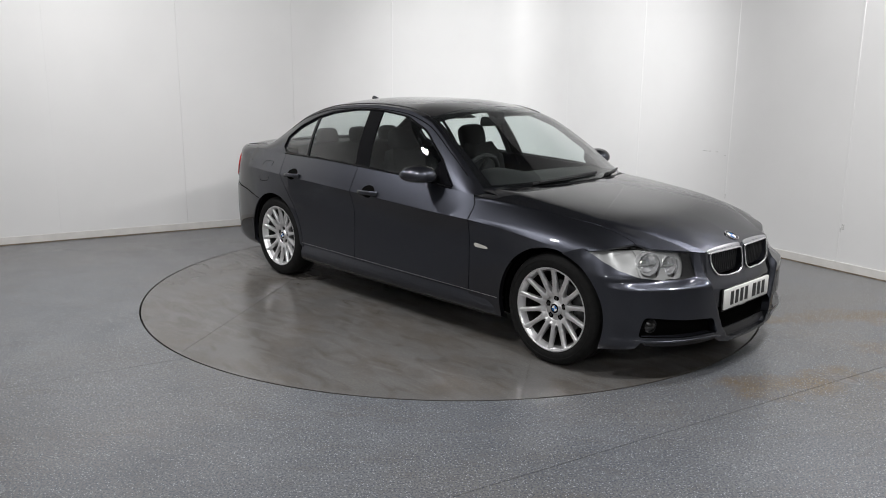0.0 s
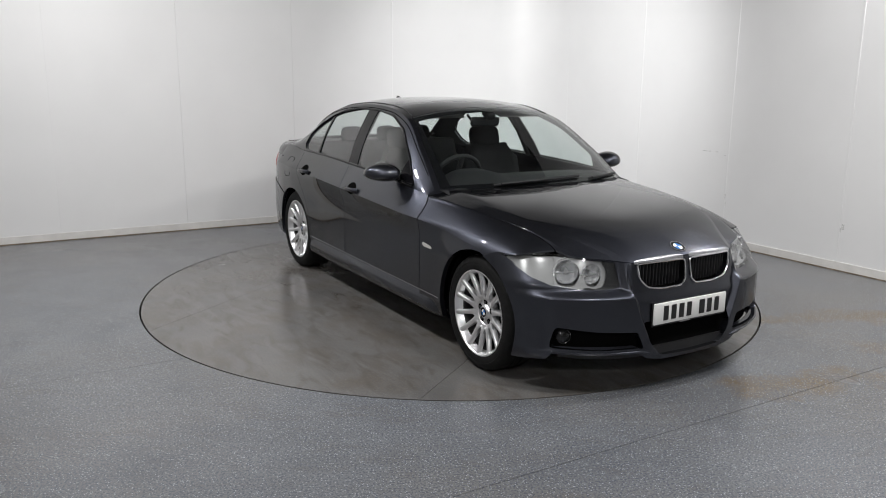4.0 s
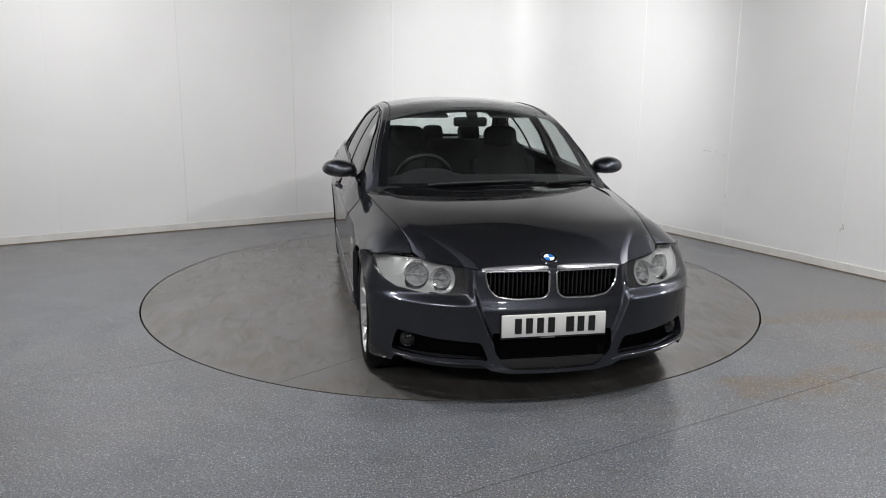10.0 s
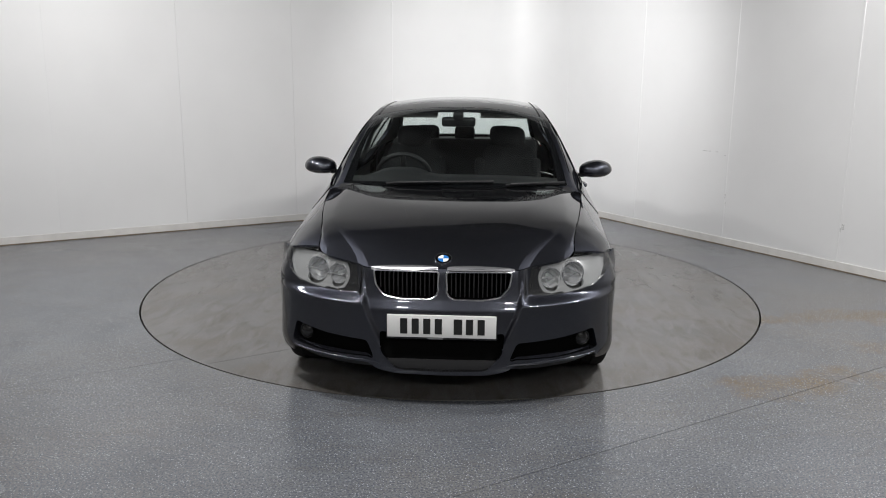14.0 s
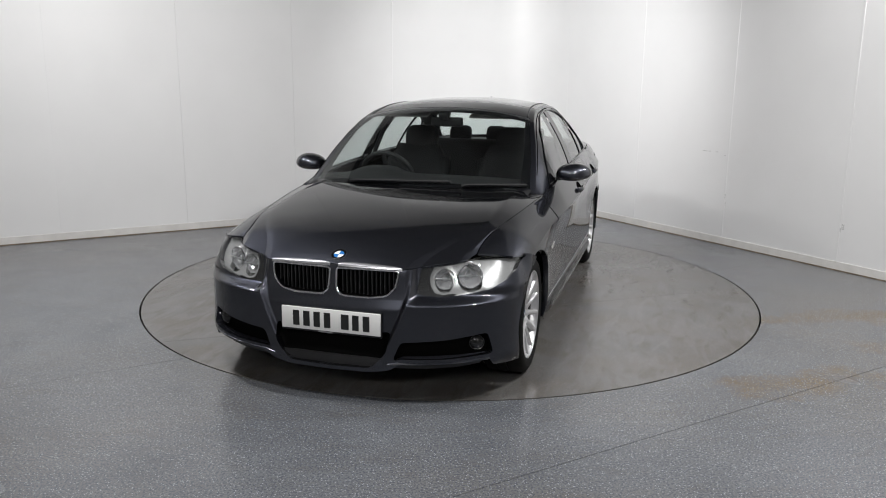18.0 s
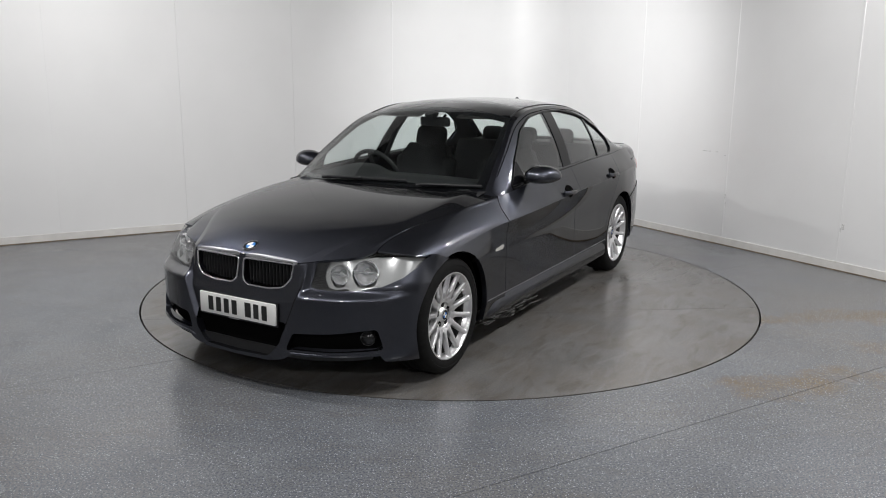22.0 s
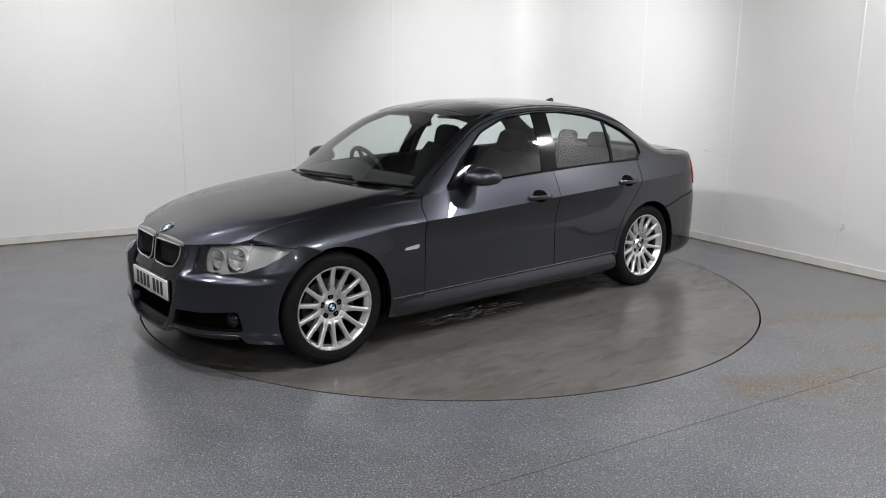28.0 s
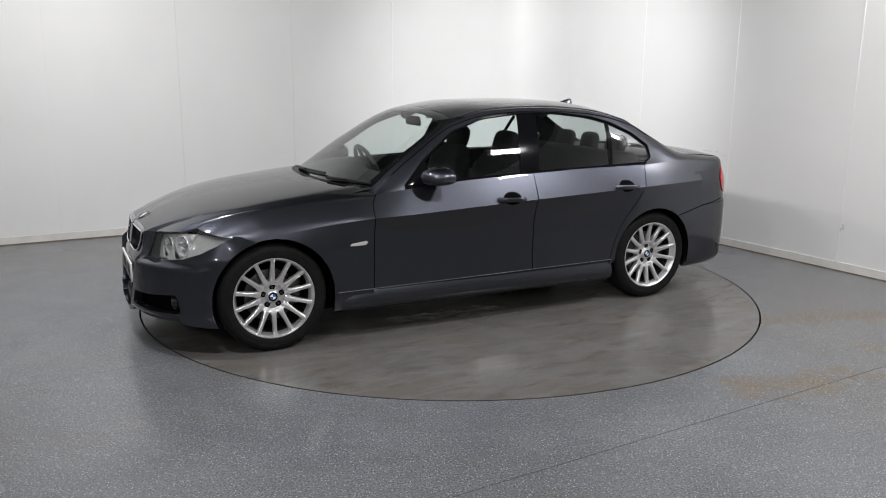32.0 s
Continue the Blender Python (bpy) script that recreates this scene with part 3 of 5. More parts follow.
def wing(u, q):
    e = bonnet(u, 1.0)
    x = 2.145 + (3.045 - 2.145) * u
    s = flank(x, z_turn(x))
    w = q * math.pi / 2
    g, k = 0.0045, 0.66 - 0.34 * step(u / 0.9)
    sn, cs = math.sin(w) * (1 - k) + q * k, math.cos(w) * (1 - k) + (1 - q) * k
    # towards the door: a tight roll under the bonnet edge, then a long shoulder
    m = 1 - step((u - 0.25) / 0.6)
    sn += (2 * q * (1 - q) * 0.45 + q * q - sn) * m
    cs += (1 - 2 * q * (1 - q) * 0.18 - q * q - cs) * m
    x, y, z = e[0] + (s[0] - e[0]) * q, e[1] + g + (s[1] - e[1] - g) * sn, s[2] + (e[2] - s[2]) * cs
    return (x, y + (side(x, z) - y) * (1 - u) ** 2 * min(1.0, q / 0.2), z)


# greenhouse: belt and roof rail
RX = [-0.62, -0.4, -0.16, 0.06, 0.45, 0.85, 1.2, 1.5, 1.8, 2.1]
rail_y = curve(RX, [0.70, 0.655, 0.61, 0.575, 0.562, 0.562, 0.575, 0.612, 0.685, 0.745])
rail_z = curve(RX, [0.985, 1.025, 1.145, 1.262, 1.345, 1.366, 1.350, 1.283, 1.110, 0.888])


def house(x, h):
    """The side of the cabin: h=0 at the belt, 1 at the roof rail."""
    zb = z_belt(x)
    yb, zb = side(x, zb) - 0.012, zb - 0.004
    yr, zr = rail_y(x), rail_z(x)
    bow = 0.022 * 4 * h * (1 - h) * min(1, max(0, (zr - zb) / 0.3))
    return (x, yb + (yr - yb) * h + bow, zb + (zr - zb) * h)


def house_xz(x, z):
    zb, zr = z_belt(x) - 0.004, rail_z(x)
    return (x, (z - zb) / max(zr - zb, 1e-3))


# the strip over windscreen, roof and rear window: x and z at the centre; x at the rail
CROSS = [(2.285, 0.914, 2.09), (1.905, 1.155, 1.80), (1.495, 1.362, 1.475), (1.15, 1.410, 1.15), (0.75, 1.416, 0.75), (0.40, 1.399, 0.40),
         (0.10, 1.346, 0.05), (-0.22, 1.180, -0.19), (-0.50, 1.040, -0.45)]
_k = list(range(len(CROSS)))
cx_, cz_, ce_ = (curve(_k, [c[i] for c in CROSS]) for i in range(3))


def over(k, a):
    """k counts the cross lines from the bonnet's end; a runs from -1 to 1 across."""
    xc, zc, xe = cx_(k), cz_(k), ce_(k)
    ye, ze = rail_y(xe), rail_z(xe)
    w = abs(a) ** 2.3
    return (xc + (xe - xc) * w, ye * a, zc + (ze - zc) * w)


# the tail: plan curve from the centre line forward to the rear wheel
TAIL_Y = [0.0, 0.25, 0.45, 0.60, 0.70, 0.775, 0.828, 0.866, 0.892]
TAIL_X = [-0.990, -0.984, -0.958, -0.908, -0.850, -0.768, -0.640, -0.46, -0.26]
_e = np.concatenate([[0], np.cumsum(np.hypot(np.diff(TAIL_X), np.diff(TAIL_Y)))]).tolist()
tail_x, tail_y = curve(_e, TAIL_X), curve(_e, TAIL_Y)
TAIL_END = _e[-1]
back_tail = curve([0.18, 0.23, 0.30, 0.45, 0.62, 0.66, 0.68, 0.80, 0.90, 0.95, 1.0], [0.06, 0.02, 0.008, 0.0, 0.0, 0.004, 0.010, 0.016, 0.041, 0.060, 0.10])


def tail(s, z):
    t = abs(s)
    x, y = tail_x(t), tail_y(t)
    e = 0.004
    tx, ty = tail_x(t + e) - tail_x(t - e), tail_y(t + e) - tail_y(t - e)
    k = math.hypot(tx, ty) + 1e-9
    d = back_tail(z)
    return (x + ty / k * d, math.copysign(max(0.0, y - tx / k * d), s) if t > 1e-9 else 0.0, z)


def tail_s(y):
    return float(np.interp(y, TAIL_Y, _e))


def deck(u, a):
    """The boot lid: u from its rear edge to the rear window."""
    b = abs(a)
    r = tail(max(1e-6, tail_s(0.70) * b), 0.985)
    f = over(8.0, b)
    x, y, z = (r[i] + (f[i] - r[i]) * u for i in range(3))
    return (x, math.copysign(y, a), z + 0.022 * (1 - b ** 3) * math.sin(math.pi * min(1, u * 1.15)) ** 0.7)


def haunch(u, q):
    e = deck(u, 1.0)
    x = -0.79 + 0.34 * u
    t = float(np.interp(x, TAIL_X, _e))
    s = tail(t, 0.90)
    w = q * math.pi / 2

    def bow(a, b):
        return Vector((a[0] + (b[0] - a[0]) * q, a[1] + (b[1] - a[1]) * math.sin(w), b[2] + (a[2] - b[2]) * math.cos(w)))
    rim = house(-0.45, 1 - q / 0.4) if q < 0.4 else flank(-0.45, 0.985 - 0.085 * (q - 0.4) / 0.6)
    p = bow(e, s) + (Vector(rim) - bow(deck(1.0, 1.0), tail(float(np.interp(-0.45, TAIL_X, _e)), 0.90))) * u * u
    return tuple(p)


# ------------------------------------------------------------------ the car: panels
GAP = 0.0028


def panel(name, vf, mat=None, parent=None, label="", angle=30):
    return link_mesh(name, vf[0], vf[1], mat or PAINT, parent or car, label, angle=angle)


def bar(name, pts, r, mat, parent=None, label="", n=8, closed=False, flat=1.0):
    v, f = tube(pts, r, n, closed, flat)
    return link_mesh(name, v, f, mat, parent or car, label)


def flip(pts, sy):
    return [(x, y * sy, z) for x, y, z in pts]


cut_front = curve([0.28, 0.6, 0.80, 0.93], [2.16, 2.155, 2.145, 2.06])
cut_mid = curve([0.28, 0.6, 0.95], [1.035, 1.028, 1.005])
cut_rear = curve([0.28, 0.40, 0.57, 0.70, 0.81, 0.98], [0.40, 0.375, 0.305, 0.205, 0.125, 0.045])
SILL_TOP = 0.312


def row_z(x, v, z0):
    """Height of row v above z0: the crease lies on v=0.78, the belt on v=1."""
    zc, zb = z_crease(x), z_belt(x)
    return z0 + (zc - z0) * v / 0.78 if v <= 0.78 else zc + (zb - zc) * (v - 0.78) / 0.22


def row_v(x, z, z0):
    zc, zb = z_crease(x), z_belt(x)
    return 0.78 * (z - z0) / (zc - z0) if z <= zc else 0.78 + 0.22 * (z - zc) / (zb - zc)


def door_sheet(xa, xb, sy):
    def fn(u, v):
        x = xa(0.6) + (xb(0.6) - xa(0.6)) * u
        for _ in range(2):
            z = row_z(x, v, SILL_TOP + GAP)
            xl, xr = xa(z) + GAP, xb(z) - GAP
            x = xl + (xr - xl) * u
        return flank(x, z)
    return patch(fn, np.linspace(0, 1, 34), np.linspace(0, 1, 51), sy=sy, depth=0.02)


def handle(parent, x, z, sy):
    """A pull handle over a flat black patch for the shade in its bowl."""
    def bowl(u, v):
        p = flank(x + u, z + v)
        return p
    ring = [(0.066 * math.cos(a) - 0.008, 0.040 * math.sin(a) + 0.006) for a in np.linspace(0, 2 * math.pi, 28, endpoint=False)]
    panel("bowl_shade", patch(bowl, np.linspace(-0.08, 0.08, 25), np.linspace(-0.05, 0.05, 19), keep=ring, sy=sy, depth=0, lift=0.0015), DARK, parent)
    pts = []
    for s in np.linspace(-1, 1, 15):
        px = x + 0.098 * s
        pts.append((px, side(px, z) + 0.020 * (1 - abs(s) ** 4) + 0.004, z + 0.004 * s))
    v, f = tube(flip(pts, sy), 0.0115, 10, flat=1.35)
    link_mesh("handle", v, f, PAINT, parent, "body-coloured pull handle")


def build_sides():
    for sy in (1, -1):
        d = panel("door_front", door_sheet(cut_mid, cut_front, sy), angle=17)
        handle(d, 1.215, 0.803, sy)
        d = panel("door_rear", door_sheet(cut_rear, cut_mid, sy), angle=17)
        handle(d, 0.285, 0.833, sy)

        def wing_flank(u, v):
            x = 2.155 + (2.90 - 2.155) * u
            for _ in range(2):
                z = 0.20 + (z_turn(x) - 0.20) * v
                x = cut_front(z) + GAP + (2.90 - cut_front(z)) * u
            return flank(x, z)

        def wing_uv(x, z):
            xl = cut_front(z) + GAP
            return ((x - xl) / (2.90 - xl + GAP), (z - 0.20) / (z_turn(x) - 0.20))
        ring = [(WB + ARCH_F * math.cos(a), WHEEL_R + ARCH_F * math.sin(a)) for a in np.linspace(0, math.pi, 50)]
        hole = [wing_uv(x, z) for x, z in ring] + [wing_uv(WB - ARCH_F, 0.1), wing_uv(3.3, 0.1), wing_uv(3.3, WHEEL_R)]
        w = panel("wing", patch(wing_flank, np.linspace(0, 1, 60), np.linspace(0, 1, 44), holes=[hole], sy=sy, depth=0.03))
        panel("wing_crown", patch(wing, np.linspace(0, 1, 44), np.linspace(0, 1, 16), sy=sy), parent=w)
        # shut line between wing and door, from the crease up to the pillar
        bar("door_seam", flip([(cut_front(z) + GAP * 0.5, side(cut_front(z), z) + 0.0004, z) for z in np.linspace(0.735, 0.878, 16)], sy), 0.0026, DARK, w)
        # side repeater lamp
        lens = rounded([(2.312, 0.590), (2.300, 0.604), (2.205, 0.614), (2.196, 0.604), (2.215, 0.589)], 0.007, 3)
        panel("side_repeater", patch(flank, np.linspace(2.19, 2.32, 40), np.linspace(0.58, 0.63, 20), keep=lens, sy=sy, depth=0.004, lift=0.005), LENSW, label="clear side indicator lens")

        # rear quarter
        def quarter(u, v):
            x = 0.1
            for _ in range(3):
                z = row_z(x, v, 0.20)
                xr = cut_rear(z) - GAP
                x = -0.45 + (xr + 0.45) * u
            return flank(x, z)

        def quarter_uv(x, z):
            xr = cut_rear(z) - GAP
            return ((x + 0.45) / (xr + 0.45), row_v(x, z, 0.20))
        ring = [(ARCH_R * math.cos(a), WHEEL_R + ARCH_R * math.sin(a)) for a in np.linspace(0, math.pi, 50)]
        hole = [quarter_uv(x, z) for x, z in ring] + [quarter_uv(-ARCH_R, 0.1), quarter_uv(0.6, 0.1)]
        q = panel("rear_quarter", patch(quarter, np.linspace(0, 1, 60), np.linspace(0, 1, 51), holes=[hole], sy=sy, depth=0.03), angle=20)
        panel("haunch", patch(haunch, np.linspace(0, 1, 20), np.linspace(0, 1, 14), sy=sy, depth=0), parent=q)
        # sill skirt
        def sill(u, v):
            x = 0.375 + (2.395 - 0.375) * u
            prof = [(0.0, -0.045), (0.10, -0.018), (0.22, 0.002), (0.36, 0.012), (0.52, 0.013), (0.70, 0.008), (0.86, 0.000), (0.95, -0.006), (1.0, -0.014)]
            o = float(np.interp(v, [p[0] for p in prof], [p[1] for p in prof])) - 0.035 * step((u - 0.955) / 0.045)
            z = 0.170 + 0.008 * u + (SILL_TOP + 0.012 * (1 - u) - 0.175) * v
            return (x, side(x, 0.28) + o, z)
        panel("sill_skirt", patch(sill, np.linspace(0, 1, 40), np.linspace(0, 1, 20), sy=sy, depth=0.02))
        bar("sill_line", flip([(x, side(x, SILL_TOP) + 0.0005, SILL_TOP + 0.010 * (2.39 - x) / 2 + 0.004) for x in np.linspace(0.38, 2.39, 30)], sy), 0.0016, CHROMED, label="bright door edge line")
        # wheel housings
        for xc, r in ((WB, ARCH_F), (0.0, ARCH_R)):
            verts, faces = [], []
            an = np.linspace(radians(-14), radians(194), 40)
            rows = [(r - 0.002, min(0.836, side(xc, 0.6) - 0.028) if xc > 1 else side(xc, 0.6) - 0.028), (r + 0.004, 0.80), (r + 0.004, 0.52), (0.02, 0.50)]
            for a in an:
                for rr, y in rows:
                    verts.append((xc + rr * math.cos(a), y * sy, WHEEL_R + rr * math.sin(a)))
            for i in range(len(an) - 1):
                for j in range(3):
                    faces.append((i * 4 + j, (i + 1) * 4 + j, (i + 1) * 4 + j + 1, i * 4 + j + 1))
            link_mesh("wheel_housing", verts, faces, DARK, car)
        # dark inner shell behind the shut lines
        ringf = [(WB + 0.37 * math.cos(a), WHEEL_R + 0.37 * math.sin(a)) for a in np.linspace(0, 2 * math.pi, 40, endpoint=False)]
        ringr = [(0.37 * math.cos(a), WHEEL_R + 0.37 * math.sin(a)) for a in np.linspace(0, 2 * math.pi, 40, endpoint=False)]
        panel("inner_shell", patch(flank, np.linspace(-0.42, 2.86, 90), np.linspace(0.20, 0.70, 22), holes=[ringf, ringr], sy=sy, depth=0, lift=-0.024), DARK)


def roundel(parent, m, r, label):
    """A round badge: dark ring, pale rim, four quarters in white and blue."""
    ring = lathe_bm([(r * 0.62, 0.004), (r * 0.66, 0.006), (r * 0.92, 0.006), (r * 0.94, 0.0055)], 36)
    ring.transform(m)
    b = part("badge", ring, GLOSSB, parent, label)
    rim = lathe_bm([(r * 0.93, 0.0), (r * 0.93, 0.007), (r, 0.007), (r, 0.0)], 36)
    rim.transform(m)
    part("badge_rim", rim, CHROME, b)
    for q in range(4):
        verts = [(0, 0.005, 0)]
        for i in range(9):
            a = math.pi / 2 * (q + i / 8)
            verts.append((0.63 * r * math.cos(a), 0.005, 0.63 * r * math.sin(a)))
        bm = bmesh.new()
        bm.faces.new([bm.verts.new(p) for p in verts])
        bm.transform(m)
        part("badge_quarter", bm, (WHITE, BLUE)[q % 2], b, smooth=False)


LAMP_IN = [(0.468, 0.72), (0.428, 0.556), (0.46, 0.545), (0.54, 0.541), (0.65, 0.546), (0.765, 0.566), (0.838, 0.604), (0.870, 0.642), (0.888, 0.690), (0.884, 0.705), (0.81, 0.72)]
KIDNEY = [(0.342, 0.664), (0.328, 0.590), (0.284, 0.545), (0.195, 0.532), (0.052, 0.534), (0.023, 0.558), (0.019, 0.664)]
LOW = [(0.306, 0.372), (0.288, 0.275), (0.215, 0.197), (0.0, 0.190), (-0.215, 0.197), (-0.288, 0.275), (-0.306, 0.372)]
SLOT = [(0.360, 0.332), (0.56, 0.345), (0.742, 0.368), (0.764, 0.262), (0.56, 0.252), (0.322, 0.244)]


def build_nose():
    def arch_uv(sy):
        pts = []
        for a in np.linspace(radians(85), radians(-30), 40):
            x, z = WB + ARCH_F * math.cos(a), WHEEL_R + ARCH_F * math.sin(a)
            t = float(np.interp(-x, [-q for q in NOSE_X], _d))
            pts.append((sy * t, (z - nose_low(t)) / (nose_top(t) - nose_low(t))))
        return pts + [(sy * (NOSE_END + 0.3), -0.5), (sy * (NOSE_END + 0.3), pts[0][1])]
    holes = [arch_uv(1), arch_uv(-1), [nose_uv(y, z) for y, z in rounded(LOW, 0.02, 3)]]
    for sy in (1, -1):
        holes += [nose_poly(LAMP_IN, 0.012, sy), nose_poly(KIDNEY, 0.02, sy), nose_poly(SLOT, 0.018, sy)]
    cols = np.concatenate([np.linspace(0, 0.22, 20), np.linspace(0.22, 0.45, 48)[1:], np.linspace(0.45, NOSE_END, 66)[1:]])
    front = panel("front_bumper", patch(nose_v, np.concatenate([-cols[:0:-1], cols]), np.concatenate([np.linspace(0, 0.58, 36), np.linspace(0.59, 0.80, 30), np.linspace(0.81, 1, 14)]), holes=holes, depth=0.045), label="painted front bumper with sporty air intakes")
    panel("intake_backing", patch(nose_v, np.linspace(-along(0.37), along(0.37), 40), np.linspace(0.03, 0.97, 16), depth=0, lift=-0.055), DARK)
    for sy in (1, -1):
        panel("intake_backing", patch(nose_v, np.linspace(along(0.30), along(0.80), 30), np.linspace(0.03, 0.42, 8), sy=sy, depth=0, lift=-0.06), DARK)
    for sy in (1, -1):
        # kidney grille
        poly = rounded(KIDNEY, 0.02, 4)
        rim = [nose(sy * along(y), z) for y, z in poly]
        k = bar("kidney_grille", [(x + 0.004, y, z) for x, y, z in rim], 0.0055, CHROME, label="chrome kidney grille with black slats", closed=True)
        for i in range(13):
            y = 0.042 + i * 0.0215
            zb = float(np.interp(y, [0.02, 0.055, 0.19, 0.275, 0.318, 0.332], [0.555, 0.538, 0.536, 0.548, 0.592, 0.65]))
            p = nose(sy * along(y), 0.6)
            part("slat", box(0.030, 0.0055, 0.665 - zb, (p[0] - 0.032, sy * y, (0.665 + zb) / 2), 0.0015), TRIM, k)
        # wide chrome lip over the kidney
        def lip(y, v):
            b = bonnet(1.0, 0.8 * y / 0.36)
            w = math.sin(math.pi * (y - 0.02) / 0.325) ** 0.35 if 0.02 < y < 0.345 else 0.0
            return (b[0] + 0.006 - 0.024 * v * w, y, b[2] + 0.001 + 0.011 * v * w + 0.004 * math.sin(math.pi * v) - 0.010 * (1 - v))
        panel("kidney_lip", patch(lip, np.linspace(0.022, 0.343, 34), np.linspace(0, 1, 7), sy=sy, depth=0.004), CHROMED, k)
        # headlamp
        lens_poly = nose_poly(LAMP_IN, 0.012, 1)
        us, vs = np.linspace(along(0.37), along(0.895), 80), np.linspace(0.60, 1.0, 26)
        house_ = panel("headlamp", patch(nose_v, us, vs, keep=lens_poly, sy=sy, depth=0, lift=-0.085), PALE, label="clear headlamp with two chrome reflectors")
        outer = nose_poly([(0.80, 0.73), (0.768, 0.685), (0.757, 0.64), (0.757, 0.60), (0.742, 0.555), (0.80, 0.572), (0.838, 0.600), (0.872, 0.640), (0.889, 0.692), (0.885, 0.706), (0.81, 0.73)], 0.01, 1)
        panel("side_reflector", patch(nose_v, us, vs, keep=outer, sy=sy, depth=0.03, lift=-0.030), PALE, house_, "pale grey indicator reflector")
        panel("lens", patch(nose_v, us, vs, keep=lens_poly, sy=sy, depth=0.02, lift=-0.001), CLEAR, house_)
        BOWLS = ((0.698, 0.622, 0.060, 26), (0.572, 0.610, 0.050, 16))
        inner = nose_poly([(0.36, 0.73), (0.36, 0.556), (0.428, 0.557), (0.46, 0.546), (0.54, 0.543), (0.65, 0.549), (0.745, 0.564), (0.760, 0.60), (0.760, 0.64), (0.772, 0.69), (0.80, 0.73)], 0.01, 1)
        rings = [[nose_uv(cy + r * 0.93 * math.cos(a), cz + r * math.sin(a)) for a in np.linspace(0, 2 * math.pi, 36, endpoint=False)] for cy, cz, r, _ in BOWLS]
        fine = np.linspace(along(0.37), along(0.80), 110), np.linspace(0.58, 1.0, 44)
        panel("lamp_bezel", patch(nose_v, *fine, holes=rings, keep=inner, sy=sy, depth=0.012, lift=-0.024), PALE, house_, "pale silver lamp bezel")
        tip = nose_poly([(0.36, 0.73), (0.36, 0.556), (0.428, 0.557), (0.46, 0.546), (0.54, 0.543), (0.640, 0.549), (0.615, 0.556), (0.560, 0.550), (0.524, 0.557), (0.506, 0.584), (0.500, 0.614), (0.506, 0.645), (0.524, 0.668), (0.52, 0.73)], 0.008, 1)
        panel("lamp_mask", patch(nose_v, *fine, keep=tip, sy=sy, depth=0.006, lift=-0.011), BLACK, house_, "black inner corner of the lamp")
        for cy, cz, r, out in BOWLS:
            px, py, pz = nose(along(cy), cz)
            m = Matrix.Translation((px - 0.032, (py - 0.006) * sy, pz)) @ Matrix.Rotation(radians(sy * out - 90), 4, "Z")
            bowl = lathe_bm([(0.010, -0.050), (r * 0.55, -0.040), (r * 0.85, -0.020), (r * 0.96, 0.002), (r, 0.008), (r * 1.05, 0.002), (r * 1.05, -0.03)], 20)
            bowl.transform(m)
            part("reflector", bowl, MIRROR, house_, "faceted chrome reflector bowl", smooth=False)
            trim = lathe_bm([(r * 0.97, 0.004), (r * 0.98, 0.010), (r * 1.015, 0.010), (r * 1.03, 0.002)], 36)
            trim.transform(m)
            part("reflector_ring", trim, CHROME, house_)
            cap = lathe_bm([(0.0, -0.004), (0.010, -0.006), (0.014, -0.014), (0.014, -0.050)], 18)
            cap.transform(m)
            part("bulb_cap", cap, SILVER, house_)
            part("bulb_bridge", box(r * 1.75, 0.006, 0.007, (0, -0.018, 0), 0.002, m), SILVER, house_)
        # fog lamp and the blade under its slot
        px, py, pz = nose(sy * along(0.690), 0.314)
        m = Matrix.Translation((px - 0.042, py, pz)) @ Matrix.Rotation(radians(sy * 20 - 90), 4, "Z")
        f = lathe_bm([(0.0, 0.016), (0.02, 0.012), (0.034, 0.0), (0.038, 0.002), (0.040, -0.03)], 28)
        f.transform(m)
        part("fog_lamp", f, SMOKE, car, "small round fog lamp")
        def blade(y, v):
            t = along(y)
            p = nose(sy * t, 0.240)
            w = 0.10 + 0.9 * step((y - 0.30) / 0.08)
            return (p[0] + 0.006 - 0.045 * v * w, abs(p[1]) - 0.006 * v, 0.226 + 0.022 * y + 0.022 * v * w - 0.012 * step((0.36 - y) / 0.08))
        panel("intake_blade", patch(blade, np.linspace(0.30, 0.752, 40), np.linspace(0, 1, 5), sy=sy, depth=0.012), parent=front)
    panel("lower_lip", patch(nose, np.linspace(-along(0.73), along(0.73), 60), np.linspace(0.192, 0.245, 5), depth=0.01, lift=-0.030), BLACK, front, "black lower lip")
    # number plate: characters stand as plain bars
    pl = part("number_plate", box(0.012, 0.520, 0.111, (3.462, 0, 0.408), 0.004), WHITE, car, "white number plate with dark bars")
    part("plate_holder", box(0.010, 0.530, 0.124, (3.454, 0, 0.403), 0.004), BLACK, pl)
    y = -0.205
    for w in (0.034, 0.034, 0.034, 0.034, None, 0.040, 0.034, 0.034):
        if w is None:
            y += 0.038
            continue
        part("plate_bar", box(0.002, w, 0.076, (3.4692, y + 0.025, 0.409), 0.0006), INK, pl, smooth=False)
        y += 0.055
    part("plate_bar", box(0.002, 0.075, 0.006, (3.4592, -0.03, 0.3455)), LAMPGREY, pl, smooth=False)
    u = (3.345 - bonnet(0, 0)[0]) / (bonnet(1, 0)[0] - bonnet(0, 0)[0])
    p, q = bonnet(u - 0.03, 0), bonnet(u + 0.03, 0)
    slope = math.degrees(math.atan2(p[2] - q[2], q[0] - p[0]))
    m = Matrix.Translation((3.345, 0, bonnet(u, 0)[2] - 0.002)) @ Matrix.Rotation(radians(-90), 4, "Z") @ Matrix.Rotation(radians(90 - slope), 4, "X")
    roundel(car, m, 0.041, "round blue and white bonnet badge")


